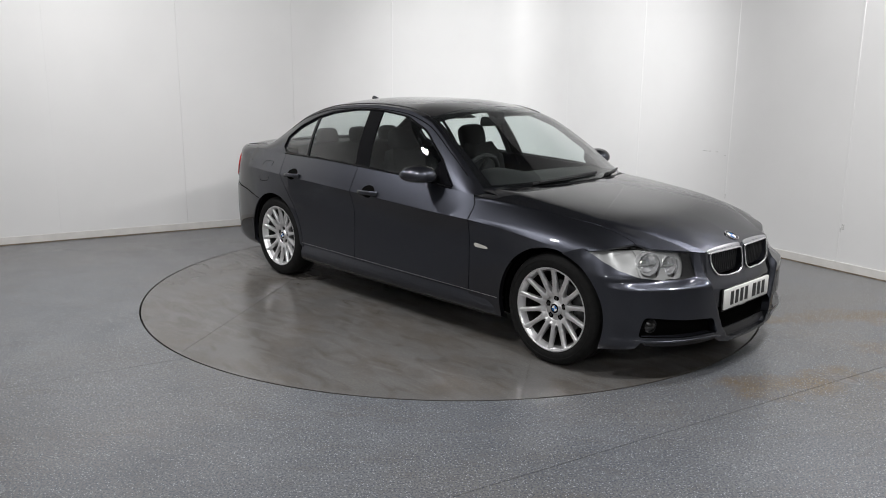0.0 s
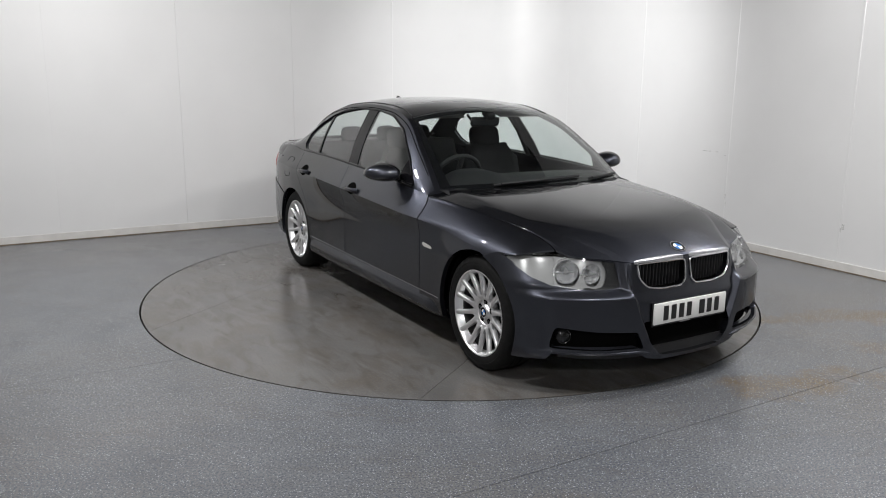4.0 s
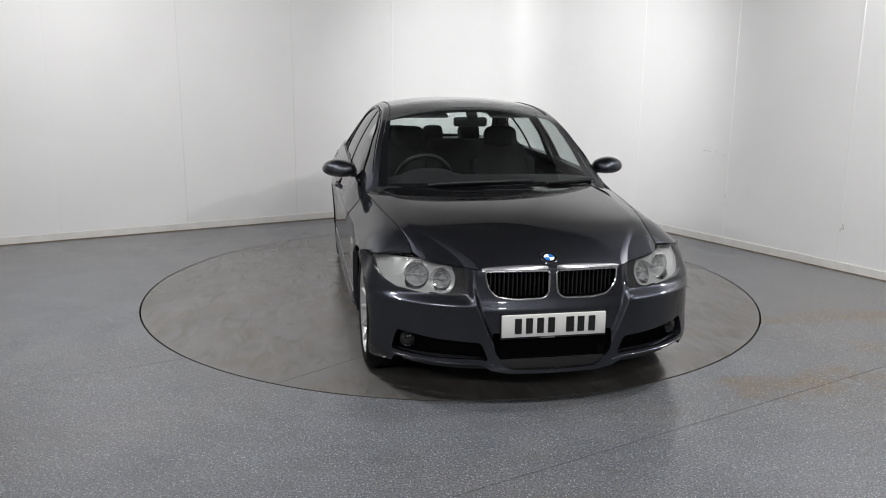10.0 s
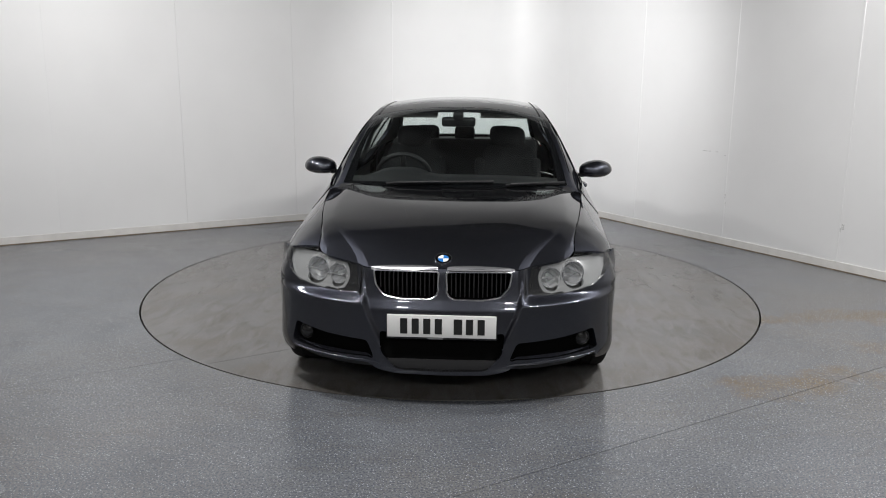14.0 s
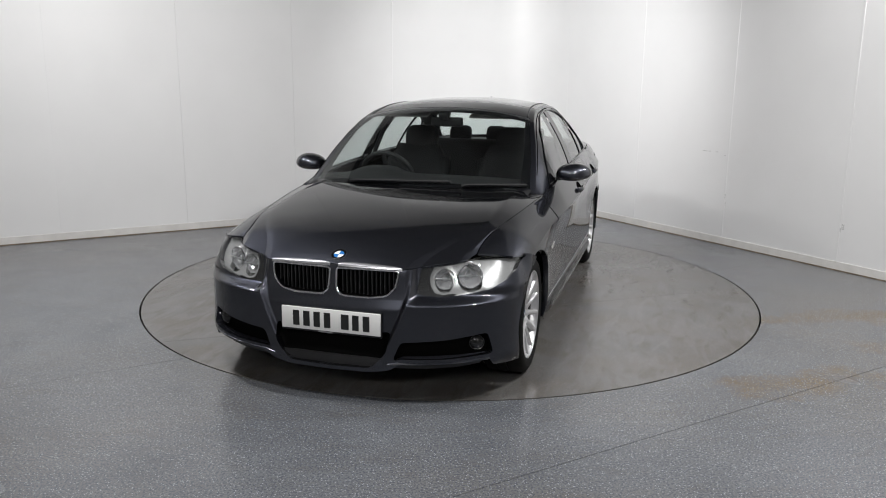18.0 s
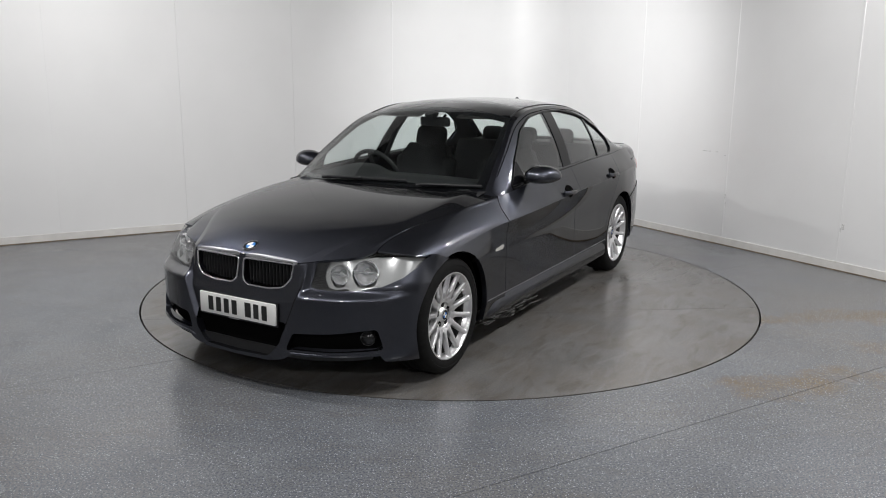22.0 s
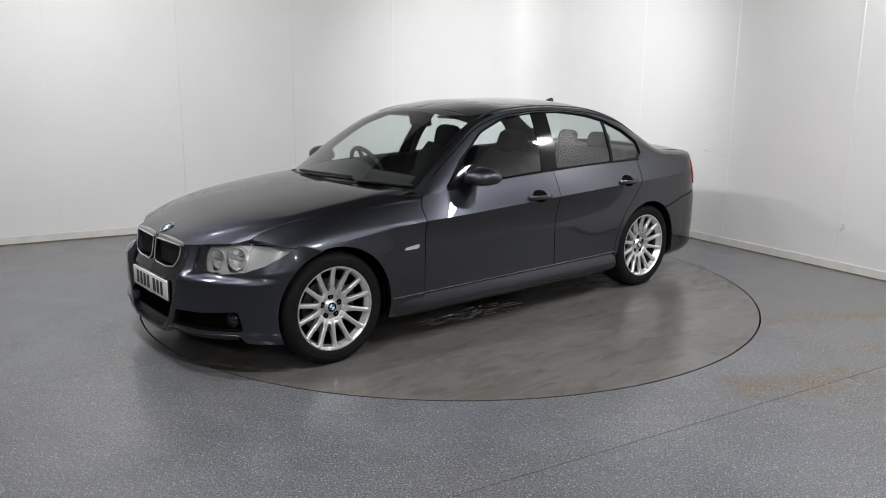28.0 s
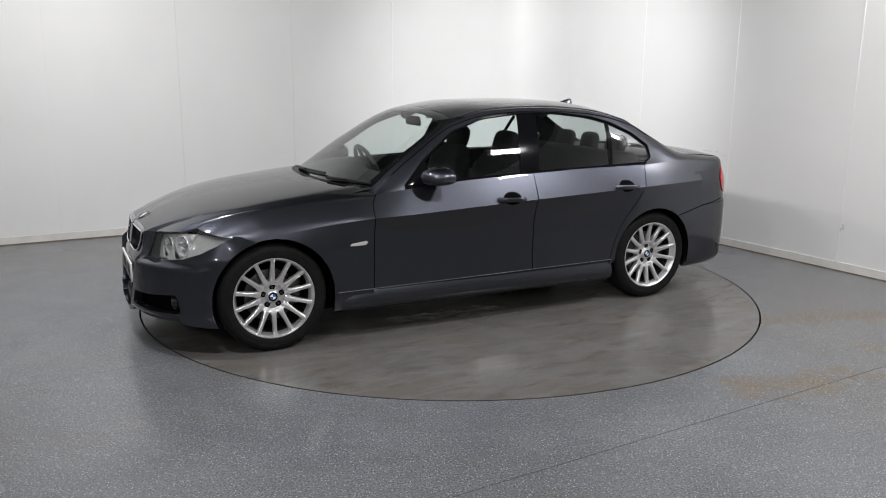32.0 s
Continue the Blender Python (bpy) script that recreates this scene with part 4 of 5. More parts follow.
def build_bonnet():
    half = np.concatenate([np.linspace(0, 0.8, 34), np.linspace(0.8, 0.9995, 11)[1:]])
    panel("bonnet", patch(bonnet, np.linspace(0, 1, 64), np.concatenate([-half[:0:-1], half]), depth=0.015), angle=9, label="long bonnet with two raised creases")

    def cowl(u, a):
        b = bonnet(0.0, a)
        o = over(0.05, a * 0.98)
        return tuple(b[i] + (o[i] - b[i]) * u - (0.018 * math.sin(math.pi * u) * (1 - (abs(a) / 0.86) ** 6) if i == 2 else 0) - (0.004 if i == 2 else 0) for i in range(3))
    panel("cowl", patch(cowl, np.linspace(0, 1, 6), np.linspace(-0.86, 0.86, 40), depth=0), BLACK)

    def foot(u, a):
        b, o = bonnet(0.0, a), over(0.04, a)
        return tuple(b[i] + (o[i] - b[i]) * u - (0.003 * (1 - u) if i == 2 else 0) for i in range(3))
    for sy in (1, -1):
        panel("pillar_foot", patch(foot, np.linspace(0, 1, 8), np.linspace(0.85, 1.0, 12), sy=sy, depth=0))


B_F, B_R = ((1.10, 0.930), (1.0, 1.33)), ((0.950, 0.945), (0.855, 1.33))


def build_cabin():
    dlo = [(1.1, 0.953), (1.6, 0.930), (1.925, 0.908), (1.772, 1.055), (1.535, 1.218), (1.285, 1.302), (1.0, 1.332), (0.70, 1.333), (0.44, 1.304), (0.24, 1.256), (0.07, 1.184), (-0.045, 1.095), (-0.03, 1.015), (0.035, 0.978)]
    poly = rounded([house_xz(x, z) for x, z in dlo], 0.03, 3)
    us, vs = np.linspace(-0.452, 2.09, 150), np.linspace(0, 1, 40)

    def sub(pts):
        return [house_xz(x, z) for x, z in pts]
    front = sub([(1.35, 0.943), (1.6, 0.932), (1.79, 0.924), (1.765, 1.053), (1.530, 1.213), (1.285, 1.296), (1.005, 1.327), (1.09, 0.953)])
    pillar = sub([(1.003, 1.331), (1.10, 0.950), (0.950, 0.960), (0.852, 1.334)])
    rear = sub([(0.850, 1.330), (0.70, 1.328), (0.44, 1.298), (0.285, 1.262), (0.355, 0.976), (0.945, 0.966)])
    divider = sub([(0.285, 1.256), (0.355, 0.974), (0.330, 0.974), (0.258, 1.246)])
    small = rounded(sub([(0.255, 1.240), (0.07, 1.170), (-0.035, 1.092), (-0.022, 1.02), (0.035, 0.984), (0.328, 0.976)]), 0.02, 3)
    for sy in (1, -1):
        c = panel("cabin_side", patch(house, us, vs, holes=[poly], sy=sy, depth=0.02))
        panel("cabin_trim", patch(house, us, np.linspace(0.0, 0.97, 30), holes=[poly], sy=sy, depth=0, lift=-0.022), TRIM, c)
        rim = [house(u, h) for u, h in poly]
        bar("window_surround", flip([(x, y + 0.001, z) for x, y, z in rim], sy), 0.0075, GLOSSB, c, "gloss black window surround", closed=True)
        panel("front_window", patch(house, np.linspace(0.98, 1.82, 70), vs, keep=front, sy=sy, depth=0, lift=-0.006), GLASS, label="tinted side window")
        panel("centre_pillar", patch(house, np.linspace(0.84, 1.12, 34), vs, keep=pillar, sy=sy, depth=0.01, lift=-0.002), GLOSSB, c, "gloss black door pillar")
        panel("rear_side_window", patch(house, np.linspace(0.27, 0.96, 60), vs, keep=rear, sy=sy, depth=0, lift=-0.006), GLASS, label="tinted side window")
        panel("window_divider", patch(house, np.linspace(0.24, 0.37, 40), np.linspace(0, 1, 60), keep=divider, sy=sy, depth=0.01, lift=0.001), GLOSSB, c)
        panel("quarter_window", patch(house, np.linspace(-0.06, 0.34, 50), vs, keep=small, sy=sy, depth=0, lift=-0.006), GLASS, label="small tinted quarter window")
        tri = sub([(1.92, 0.911), (1.785, 1.042), (1.757, 1.048), (1.735, 0.926)])
        panel("mirror_triangle", patch(house, np.linspace(1.72, 1.93, 40), np.linspace(0, 1.0, 50), keep=tri, sy=sy, depth=0.004, lift=0.003), GLOSSB, c)
        bar("roof_seam", flip([house(x, 0.945) for x in np.linspace(-0.12, 1.98, 50)], sy), 0.0032, DARK, c)
        bar("belt_strip", flip([(x, side(x, z_belt(x)) - 0.006, z_belt(x) + 0.004) for x in np.linspace(0.03, 1.92, 40)], sy), 0.008, GLOSSB, c, "black belt moulding")
        bar("roof_moulding", [over(k, 0.925 * sy) for k in np.linspace(2.05, 6.2, 40)], 0.005, BLACK, label="black roof moulding")
        p = panel("front_pillar", patch(over, np.linspace(0, 2, 30), np.linspace(0.955 * sy, sy, 5) if sy > 0 else np.linspace(-1, -0.955, 5), depth=0))
    frit = [(0.10, -0.88), (1.78, -0.91), (1.78, 0.91), (0.10, 0.88)]
    w = panel("windscreen", patch(over, np.linspace(0, 1.985, 40), np.linspace(-0.955, 0.955, 50), depth=0), GLASS, label="windscreen with dark edge band")
    panel("edge_band", patch(over, np.linspace(0, 1.985, 60), np.linspace(-0.955, 0.955, 80), holes=[frit], depth=0, lift=-0.003), GLOSSB, w)
    panel("roof", patch(over, np.linspace(2, 6, 60), np.linspace(-1, 1, 51), depth=0.008), label="smooth painted roof")
    panel("headlining", patch(over, np.linspace(2.05, 6.1, 20), np.linspace(-0.96, 0.96, 20), depth=0, lift=-0.03), HEADL)
    r = panel("rear_window", patch(over, np.linspace(6.04, 8, 24), np.linspace(-0.93, 0.93, 40), depth=0), GLASS, label="tinted rear window")
    for sy in (1, -1):
        panel("rear_pillar", patch(over, np.linspace(6, 8, 24), np.linspace(0.925, 1, 5) * sy, depth=0))
    # wipers and their arms
    for k0, a0, k1, a1 in ((0.02, -0.56, 0.10, 0.33), (0.02, 0.43, 0.09, 0.93)):
        pts = [over(k0 + (k1 - k0) * s ** 0.7, a0 + (a1 - a0) * s) for s in np.linspace(0, 1, 14)]
        wip = bar("wiper", [(x + 0.008, y, z + 0.010) for x, y, z in pts], 0.0070, BLACK, label="black wiper blade and arm", flat=1.3)
        arm = [over(k0 * s - 0.0 + (k1 + k0) / 2 * (1 - s) * 0.9, a0 + (a1 - a0) * (0.52 - 0.45 * s)) for s in np.linspace(0, 1, 10)]
        bar("wiper_arm", [(x + 0.016, y, z + 0.018) for x, y, z in arm], 0.008, BLACK, wip)
    # roof aerial
    verts, faces = [], []
    for i, (x, h, w_) in enumerate(((0.270, 0.004, 0.016), (0.235, 0.026, 0.026), (0.185, 0.052, 0.025), (0.150, 0.064, 0.017), (0.136, 0.060, 0.013), (0.130, 0.0, 0.020))):
        zr = 1.350 + (x - 0.17) * 0.19
        for y, z in ((-w_, -0.01), (-w_ * 0.55, h * 0.7), (0, h), (w_ * 0.55, h * 0.7), (w_, -0.01)):
            verts.append((x, y, zr + z))
    for i in range(5):
        for j in range(4):
            faces.append((i * 5 + j, i * 5 + j + 1, i * 5 + j + 6, i * 5 + j + 5))
    faces += [(0, 1, 2, 3, 4), (25, 26, 27, 28, 29)]
    link_mesh("roof_aerial", verts, faces, PAINT, car, "shark-fin roof aerial")


def build_mirrors():
    for sy in (1, -1):
        def shell(lower):
            bm = bmesh.new()
            bmesh.ops.create_uvsphere(bm, u_segments=32, v_segments=22, radius=1.0)
            for v in bm.verts:
                x, y, z = v.co
                y = math.copysign(abs(y) ** 0.82, y)
                g = 1.0 - 0.10 * max(0, y) ** 2 - 0.14 * max(0, -y)
                z2 = math.copysign(abs(z) ** 0.85, z) * 0.071 * g
                if z < 0:
                    z2 = z2 * 0.62 + 0.006 * y
                v.co = (max(-0.050, x * 0.104 + 0.018 * (1 - y * y) - 0.016 * y), y * 0.110, z2)
            geom = bm.verts[:] + bm.edges[:] + bm.faces[:]
            bmesh.ops.bisect_plane(bm, geom=geom, plane_co=(0, 0, -0.016), plane_no=(0, 0.06, 1), clear_inner=not lower, clear_outer=lower)
            for v in bm.verts:
                v.co.y *= sy
            bmesh.ops.translate(bm, vec=(1.735, 0.925 * sy, 0.966), verts=bm.verts[:])
            return bm
        m = part("door_mirror", shell(False), PAINT, car, "body-coloured door mirror with dark underside")
        part("mirror_base", shell(True), MIRLOW, m)
        g = box(0.004, 0.124, 0.066, (1.684, 0.925 * sy, 0.968), 0.0015)
        part("mirror_glass", g, CHROME, m)
        v, f = tube(flip([(1.752, 0.865, 0.944), (1.758, 0.840, 0.936), (1.764, 0.815, 0.940)], sy), 0.024, 12, flat=0.62)
        link_mesh("mirror_arm", v, f, BLACK, m)


def build_tail():
    b = panel("rear_bumper", patch(tail, np.linspace(-TAIL_END, TAIL_END, 120), np.linspace(0.19, 0.655, 30), depth=0.02, holes=[
        [(sy * float(np.interp(-x, [0.26, 0.46, 0.640, 0.768, 0.990], [TAIL_END, _e[7], _e[6], _e[5], 0.0])), z) for x, z in
         [(ARCH_R * math.cos(a), WHEEL_R + ARCH_R * math.sin(a)) for a in np.linspace(radians(120), radians(200), 24)]] + [(sy * (TAIL_END + 0.2), 0.05), (sy * (TAIL_END + 0.2), 0.62)]
        for sy in (1, -1)]), label="painted rear bumper")
    panel("diffuser", patch(tail, np.linspace(-TAIL_END * 0.62, TAIL_END * 0.62, 50), np.linspace(0.18, 0.27, 6), depth=0, lift=0.004), BLACK, b)
    def rear(s, v):
        q = min(1.0, max(0.0, (abs(s) - tail_s(0.70)) / (tail_s(0.757) - tail_s(0.70))))
        hi = 0.90 + 0.085 * math.sqrt(1 - q * q)
        return tail(s, 0.655 + GAP + (hi - 0.655 - GAP) * v)
    panel("rear_panel", patch(rear, np.linspace(-tail_s(0.873), tail_s(0.873), 110), np.linspace(0, 1, 26), depth=0.0))
    panel("boot_lid", patch(deck, np.linspace(0, 1, 30), np.linspace(-1, 1, 50), depth=0))
    for sy in (1, -1):
        lamp = rounded([(tail_s(0.42), 0.74), (tail_s(0.735), 0.715), (tail_s(0.785), 0.74), (tail_s(0.80), 0.83), (tail_s(0.762), 0.925), (tail_s(0.60), 0.925), (tail_s(0.42), 0.90)], 0.02, 3)
        panel("tail_lamp", patch(tail, np.linspace(tail_s(0.38), tail_s(0.83), 50), np.linspace(0.70, 0.94, 26), keep=lamp, sy=sy, depth=0.006, lift=0.006), RED, label="red tail lamp")
        pts = [(x, side(x, z) + 0.0005, z) for x, z in zip(np.linspace(-0.21, -0.46, 10), np.linspace(0.598, 0.650, 10))]
        pts += [tail(t, 0.650 + 0.03 * i / 9)[:3] for i, t in enumerate(np.linspace(float(np.interp(-0.47, TAIL_X, _e)), tail_s(0.79), 10))]
        bar("bumper_seam", flip(pts, sy), 0.0035, DARK, label="dark shut line above the bumper")
        bar("boot_seam", flip([deck(u, 0.985) for u in np.linspace(0.03, 0.97, 20)], sy), 0.003, DARK)
    # fuel flap on the right haunch
    ring = rounded([(-0.20, 0.745), (-0.06, 0.755), (-0.05, 0.905), (-0.19, 0.905)], 0.03, 4)
    bar("fuel_flap_seam", [(x, -side(x, z) - 0.0003, z) for x, z in ring], 0.0018, DARK, label="shut line of the fuel flap", closed=True)


def spoke_mesh():
    """One slim tapered spoke, from the hub to the rim."""
    rows = [(0.070, 0.0230, 0.060, 0.034), (0.090, 0.0205, 0.070, 0.036), (0.096, 0.0190, 0.0725, 0.036), (0.100, 0.0165, 0.074, 0.036), (0.106, 0.0145, 0.0755, 0.034), (0.116, 0.0130, 0.078, 0.032),
            (0.150, 0.0118, 0.085, 0.028), (0.180, 0.0112, 0.090, 0.024), (0.208, 0.0118, 0.096, 0.020), (0.222, 0.0140, 0.100, 0.018), (0.233, 0.0175, 0.1035, 0.018)]
    verts, faces = [], []
    for r, w, y, d in rows:
        for z, yy in ((-w * 1.15, y - d), (-w, y - 0.004), (-w * 0.55, y), (w * 0.55, y), (w, y - 0.004), (w * 1.15, y - d)):
            verts.append((r, yy, z))
    for i in range(len(rows) - 1):
        for j in range(6):
            a, b = i * 6 + j, i * 6 + (j + 1) % 6
            faces.append((a, b, b + 6, a + 6))
    return verts, faces


def build_wheel():
    w = new("wheel")
    w.parent = car
    w["label"] = "silver fourteen-spoke alloy wheel with low tyre"
    prof = [(0.226, -0.09), (0.236, -0.104), (0.262, -0.112), (0.290, -0.110), (0.308, -0.096), (0.316, -0.078), (0.318, -0.05), (0.318, -0.032), (0.312, -0.030), (0.312, -0.024), (0.318, -0.022),
            (0.318, 0.022), (0.312, 0.024), (0.312, 0.030), (0.318, 0.032), (0.318, 0.05), (0.316, 0.078), (0.308, 0.096), (0.300, 0.103), (0.290, 0.110), (0.276, 0.1125), (0.274, 0.1105), (0.262, 0.112), (0.244, 0.108), (0.236, 0.104), (0.230, 0.09)]
    part("tyre", lathe_bm(prof, 80), RUBBER, w, "black low-profile tyre", angle=25)
    part("rim", lathe_bm([(0.228, -0.1), (0.230, 0.090), (0.2385, 0.102), (0.237, 0.1055), (0.231, 0.1055), (0.224, 0.098), (0.218, 0.080), (0.211, 0.064)], 80), SILVER, w)
    # inside of the silver rim, coloured dark for the shade behind the spokes
    part("barrel", lathe_bm([(0.211, 0.064), (0.206, 0.05), (0.202, -0.09)], 64), DISC, w, "inner wheel barrel with its shade put into the colour")
    v, f = spoke_mesh()
    first = link_mesh("spoke", v, f, SILVER, w, angle=50)
    first.matrix_basis = Matrix.Rotation(math.pi / 14, 4, "Y")
    for i in range(1, 14):
        o = new("spoke", first.data)
        o.parent = w
        o.matrix_basis = Matrix.Rotation(2 * math.pi * (i + 0.5) / 14, 4, "Y")
    part("hub", lathe_bm([(0.034, 0.050), (0.036, 0.062), (0.044, 0.052), (0.070, 0.051), (0.078, 0.060), (0.084, 0.066), (0.091, 0.0705), (0.095, 0.069), (0.098, 0.058), (0.098, 0.030)], 56), SILVER, w)
    part("hub_cap", lathe_bm([(0.0, 0.066), (0.028, 0.066), (0.034, 0.062), (0.035, 0.040)], 32), SILVER, w)
    for i in range(5):
        a = 2 * math.pi * (i + 0.25) / 5
        m = Matrix.Translation((0.056 * math.cos(a), 0, 0.056 * math.sin(a)))
        # flat black disc on the hub: painted shade of the bolt recess
        hole = lathe_bm([(0.0, 0.0528), (0.0170, 0.0528), (0.0180, 0.050)], 16)
        hole.transform(m)
        part("bolt_shade", hole, DARK, w)
        b = lathe_bm([(0.0, 0.058), (0.007, 0.058), (0.008, 0.056), (0.008, 0.050)], 6)
        b.transform(m)
        part("wheel_bolt", b, DISC, w)
    for q in range(4):
        verts = [(0, 0.0668, 0)] + [(0.017 * math.cos(math.pi / 2 * (q + i / 6)), 0.0668, 0.017 * math.sin(math.pi / 2 * (q + i / 6))) for i in range(7)]
        link_mesh("cap_quarter", verts, [tuple(range(8))], (WHITE, BLUE)[q % 2], w, smooth=False)
    part("cap_ring", lathe_bm([(0.017, 0.0664), (0.018, 0.0675), (0.026, 0.0675), (0.027, 0.0664)], 28), GLOSSB, w)
    part("brake_disc", lathe_bm([(0.07, 0.012), (0.15, 0.012), (0.155, 0.010), (0.155, -0.012), (0.06, -0.012)], 48), DISC, w)
    cal = box(0.075, 0.05, 0.17, (-0.135, 0.012, 0.02), 0.015)
    part("brake_caliper", cal, DISC, w)
    # added black disc, stands in for the shade deep behind the spokes
    part("wheel_shade", lathe_bm([(0.0, -0.085), (0.205, -0.085)], 40), DARK, w)
    return w


# ------------------------------------------------------------------ the car: cabin


def seat(x, y, width=0.50):
    s = new("seat")
    s.parent = car
    s["label"] = "charcoal cloth front seat with headrest"
    m = pose(x, y, 0)
    c = box(0.52, width, 0.15, (0.02, 0, 0.42), 0.05, Matrix.Rotation(radians(-8), 4, "Y"), 4)
    c.transform(m)
    part("cushion", c, CLOTH, s)
    for sy in (1, -1):
        b = box(0.46, 0.09, 0.16, (0.03, sy * (width / 2 - 0.04), 0.46), 0.04, Matrix.Rotation(radians(-8), 4, "Y"), 3)
        b.transform(m)
        part("cushion_bolster", b, CLOTH, s)
        b = box(0.13, 0.09, 0.50, (-0.30, sy * (width / 2 - 0.045), 0.76), 0.04, None, 3)
        b.transform(m @ pose(0.0, 0, 0, 0, -14, 0) @ Matrix.Translation((0.175, 0, 0.02)))
        part("back_bolster", b, CLOTH, s)
    b = bmesh.new()
    bmesh.ops.create_cube(b, size=1.0)
    bmesh.ops.subdivide_edges(b, edges=b.edges[:], cuts=5, use_grid_fill=True)
    for v in b.verts:
        w = 1 - 0.28 * max(0, v.co.z) ** 1.5 * 2
        k = 1 - 0.25 * (2 * abs(v.co.z)) ** 6
        v.co = (v.co.x * 0.12 * k - 0.02 * (1 - (2 * v.co.y) ** 2), v.co.y * (width - 0.04) * w * (1 - 0.15 * (2 * abs(v.co.z)) ** 8), v.co.z * 0.62)
    b.transform(m @ pose(-0.30, 0, 0.76, 0, -20, 0))
    part("backrest", b, CLOTH, s, angle=60)
    h = bmesh.new()
    bmesh.ops.create_uvsphere(h, u_segments=24, v_segments=16, radius=1.0)
    for v in h.verts:
        x0, y0, z0 = v.co
        v.co = (math.copysign(abs(x0) ** 0.8, x0) * 0.055, math.copysign(abs(y0) ** 0.55, y0) * 0.130, math.copysign(abs(z0) ** 0.6, z0) * 0.095)
    h.transform(m @ pose(-0.435, 0, 1.108, 0, -16, 0))
    part("headrest", h, CLOTH, s)
    for sy in (1, -1):
        p = lathe_bm([(0.0, 0.0), (0.006, 0.0), (0.006, 0.12), (0.0, 0.12)], 8, "Z")
        p.transform(m @ pose(-0.405, sy * 0.05, 1.0, 0, -16, 0))
        part("headrest_post", p, CHROME, s)


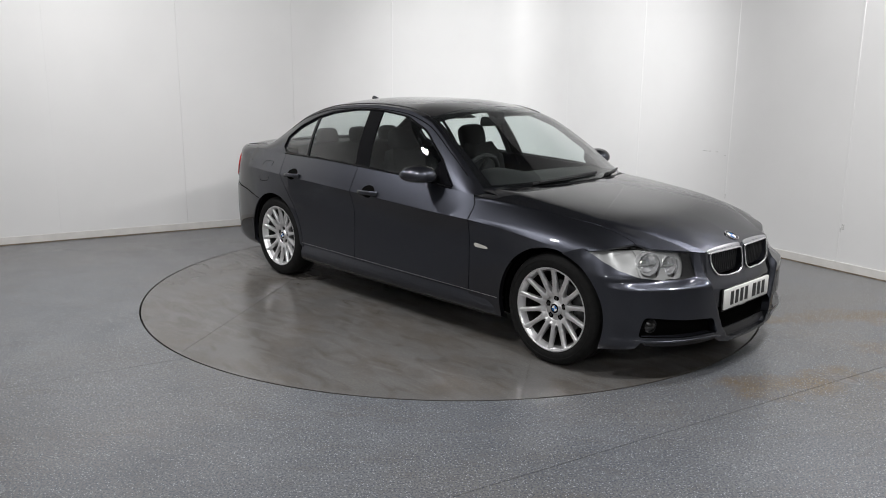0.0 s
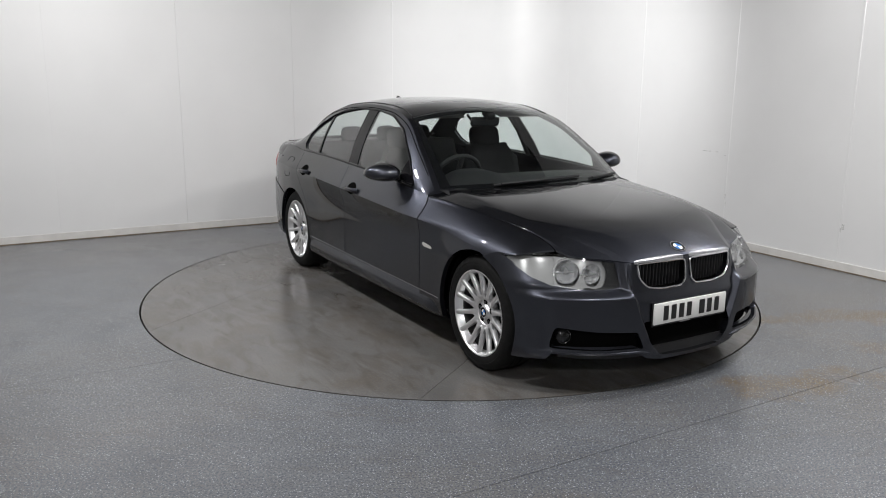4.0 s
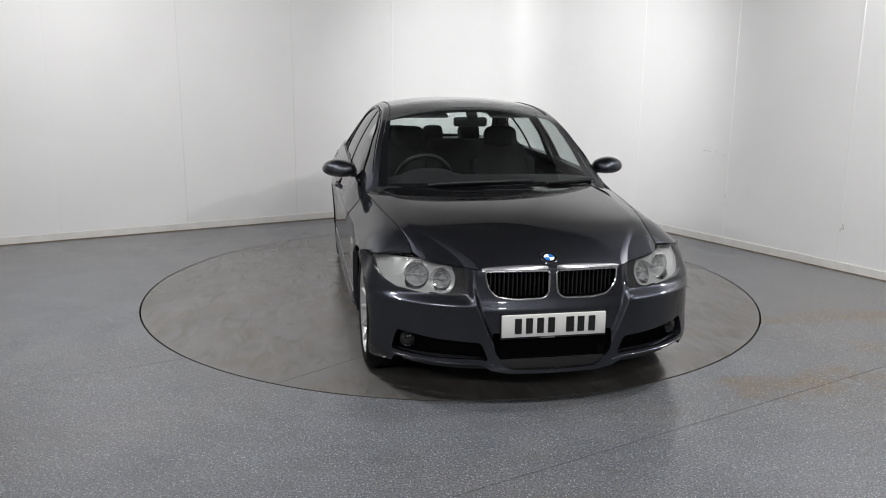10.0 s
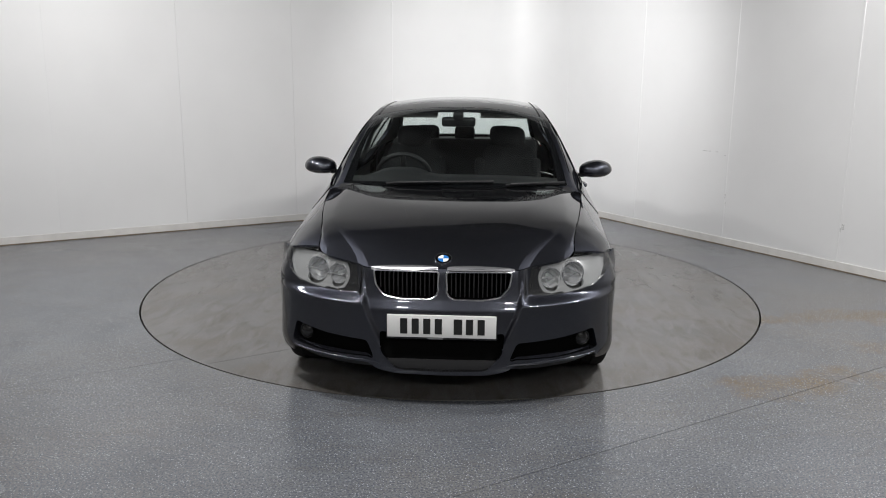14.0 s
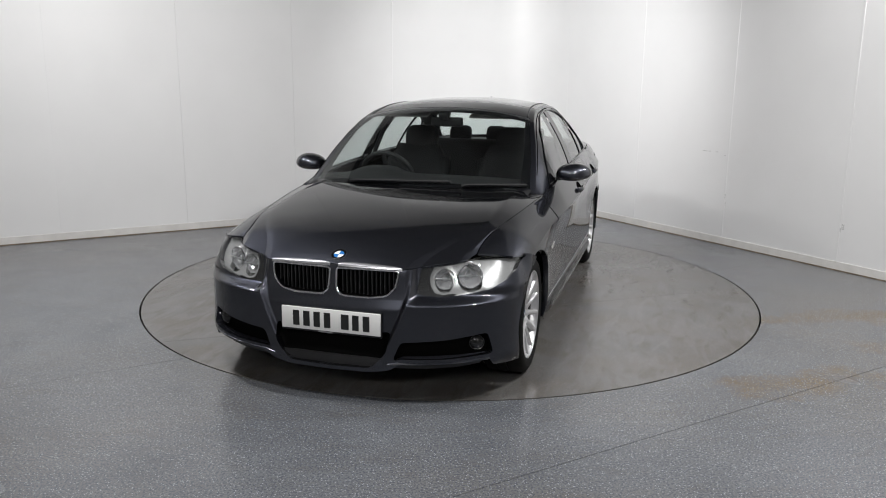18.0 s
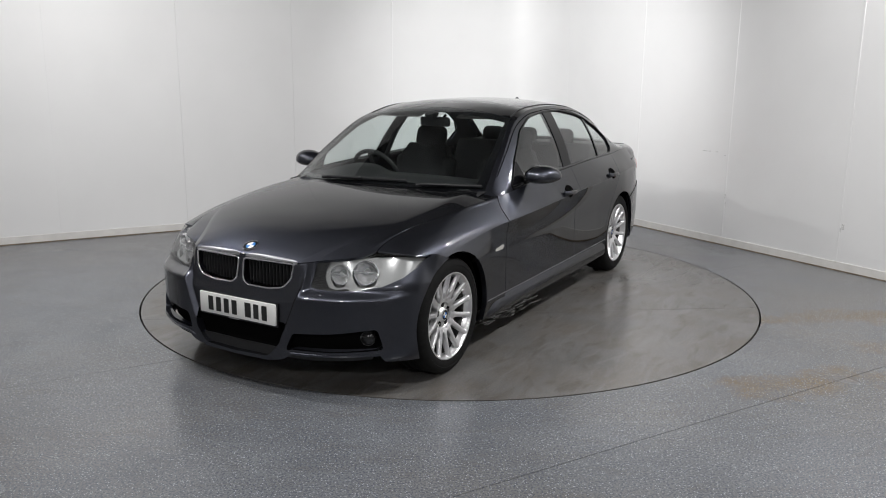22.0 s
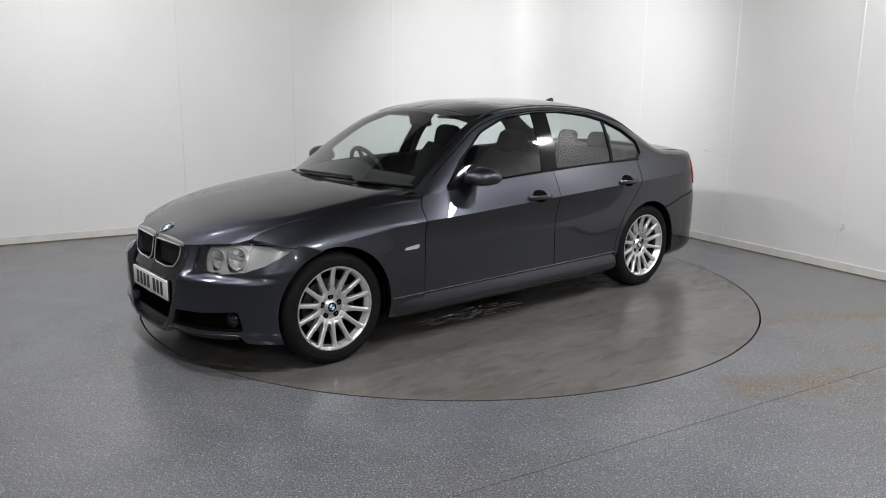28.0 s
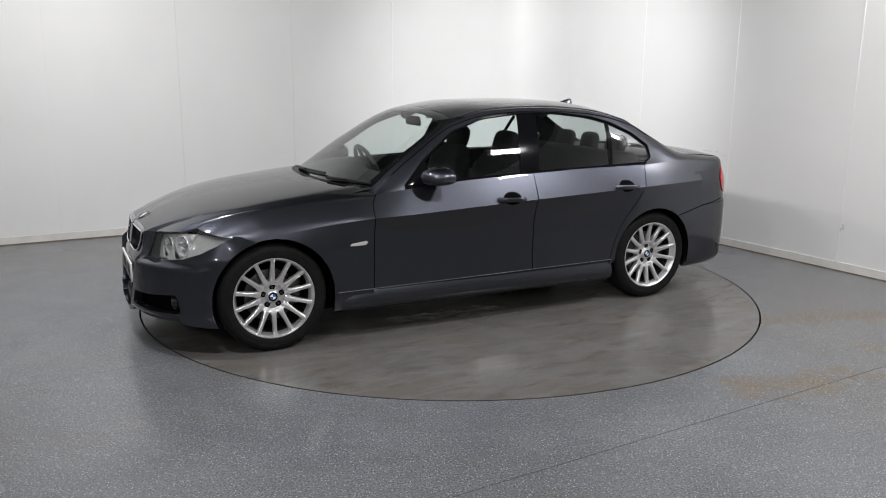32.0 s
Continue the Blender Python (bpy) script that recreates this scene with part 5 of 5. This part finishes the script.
def build_interior():
    seat(1.38, 0.36)
    seat(1.38, -0.36)
    r = new("rear_seat")
    r.parent = car
    r["label"] = "charcoal cloth rear bench with three headrests"
    part("bench_cushion", box(0.50, 1.30, 0.18, (0.42, 0, 0.44), 0.06, None, 4), CLOTH, r)
    part("bench_back", box(0.13, 1.28, 0.62, (0.0, 0, 0), 0.05, Matrix.Rotation(radians(-22), 4, "Y") , 4), CLOTH, r).matrix_basis = pose(0.10, 0, 0.74)
    for y, w in ((0.325, 0.10), (-0.325, 0.10), (0.0, 0.09)):
        h = bmesh.new()
        bmesh.ops.create_uvsphere(h, u_segments=20, v_segments=14, radius=1.0)
        for v in h.verts:
            x0, y0, z0 = v.co
            v.co = (x0 * 0.05, math.copysign(abs(y0) ** 0.5, y0) * w, math.copysign(abs(z0) ** 0.6, z0) * 0.075)
        h.transform(pose(-0.06, y, 1.074, 0, -14, 0))
        part("rear_headrest", h, CLOTH, r)
    part("parcel_shelf", box(0.50, 1.24, 0.03, (-0.20, 0, 1.005), 0.01), TRIM, car)
    # dashboard: a profile drawn across the car
    prof = [(2.34, 0.86), (2.20, 0.905), (2.00, 0.935), (1.86, 0.940), (1.80, 0.915), (1.78, 0.85), (1.82, 0.72), (1.86, 0.55), (2.2, 0.50)]
    ys = np.linspace(-0.72, 0.72, 25)
    verts, faces = [], []
    for y in ys:
        hood = 0.045 * math.exp(-((y + 0.36) / 0.17) ** 4)
        for i, (x, z) in enumerate(prof):
            verts.append((x - (0.03 if i in (3, 4) else 0) * (hood / 0.045), y, z - 0.02 * abs(y / 0.72) ** 3 + (hood if i in (2, 3, 4) else 0)))
    k = len(prof)
    for i in range(len(ys) - 1):
        for j in range(k - 1):
            faces.append((i * k + j, (i + 1) * k + j, (i + 1) * k + j + 1, i * k + j + 1))
    link_mesh("dashboard", verts, faces, TRIM, car, "dark grey dashboard", angle=40)
    part("tunnel_console", box(1.0, 0.20, 0.22, (1.42, 0, 0.46), 0.03), TRIM, car)
    sw = new("steering_wheel")
    sw.parent = car
    sw.matrix_basis = pose(1.70, -0.36, 0.895, 0, -64, 0)
    ringp = [(0.183 * math.cos(a), 0.183 * math.sin(a), 0) for a in np.linspace(0, 2 * math.pi, 48, endpoint=False)]
    v, f = tube(ringp, 0.0155, 10, True)
    link_mesh("wheel_ring", v, f, BLACK, sw)
    part("wheel_boss", box(0.13, 0.15, 0.05, (0, 0, -0.01), 0.03, None, 3), BLACK, sw)
    for a in (0, 180, 270):
        part("wheel_arm", box(0.13, 0.035, 0.02, (0.115, 0, -0.005), 0.006, None, 2), BLACK, sw).matrix_basis = pose(0, 0, 0, 0, 0, a + 90)
    part("interior_mirror", box(0.025, 0.235, 0.065, (1.50, 0.0, 1.262), 0.018, Matrix.Rotation(radians(8), 4, "Y"), 3), BLACK, car)
    part("mirror_stalk", box(0.09, 0.07, 0.05, (1.545, 0, 1.315), 0.015, Matrix.Rotation(radians(25), 4, "Y"), 2), BLACK, car)
    for sy in (1, -1):
        panel("door_card", patch(flank, np.linspace(0.12, 2.10, 40), np.linspace(0.32, 0.90, 14), sy=sy, depth=0, lift=-0.075), TRIM)
        v, f = tube(flip([(0.93, 0.555, 1.335), (0.96, 0.68, 1.15), (1.0, 0.755, 0.95)], sy), 0.035, 8, flat=0.5)
        link_mesh("pillar_trim", v, f, TRIM, car)
        part("sun_visor", box(0.15, 0.36, 0.015, (1.40, sy * 0.33, 1.312), 0.006, Matrix.Rotation(radians(14), 4, "Y")), HEADL, car)
    part("underbody", box(3.72, 1.44, 0.05, (1.32, 0, 0.20), 0.01), DARK, car)
    part("bulkhead", box(0.04, 1.36, 0.50, (2.22, 0, 0.55)), DARK, car)
    part("engine_void", box(0.8, 0.82, 0.28, (2.70, 0, 0.44)), DARK, car)
    part("boot_void", box(0.62, 1.3, 0.62, (-0.52, 0, 0.56), 0.03), DARK, car)


build_sides()
build_bonnet()
build_nose()
build_cabin()
build_mirrors()
build_tail()
build_interior()
wheel = build_wheel()
wheel.matrix_basis = pose(WB, 0.752, WHEEL_R)
copy_thing(wheel, pose(0, 0.760, WHEEL_R))
copy_thing(wheel, pose(WB, -0.752, WHEEL_R, 0, 0, 180))
copy_thing(wheel, pose(0, -0.760, WHEEL_R, 0, 0, 180))


def motions():
    """The turntable turns steadily and carries the car."""
    rows_car, rows_table = [], []
    for t in range(33):
        turn = Matrix.Rotation(radians(heading(t)), 4, "Z")
        rows_table.append((float(t), Matrix.Translation(TABLE_C) @ turn))
        rows_car.append((float(t), turn @ Matrix.Translation(-CAR_O)))
    walk(turntable, rows_table)
    walk(car, rows_car)


motions()
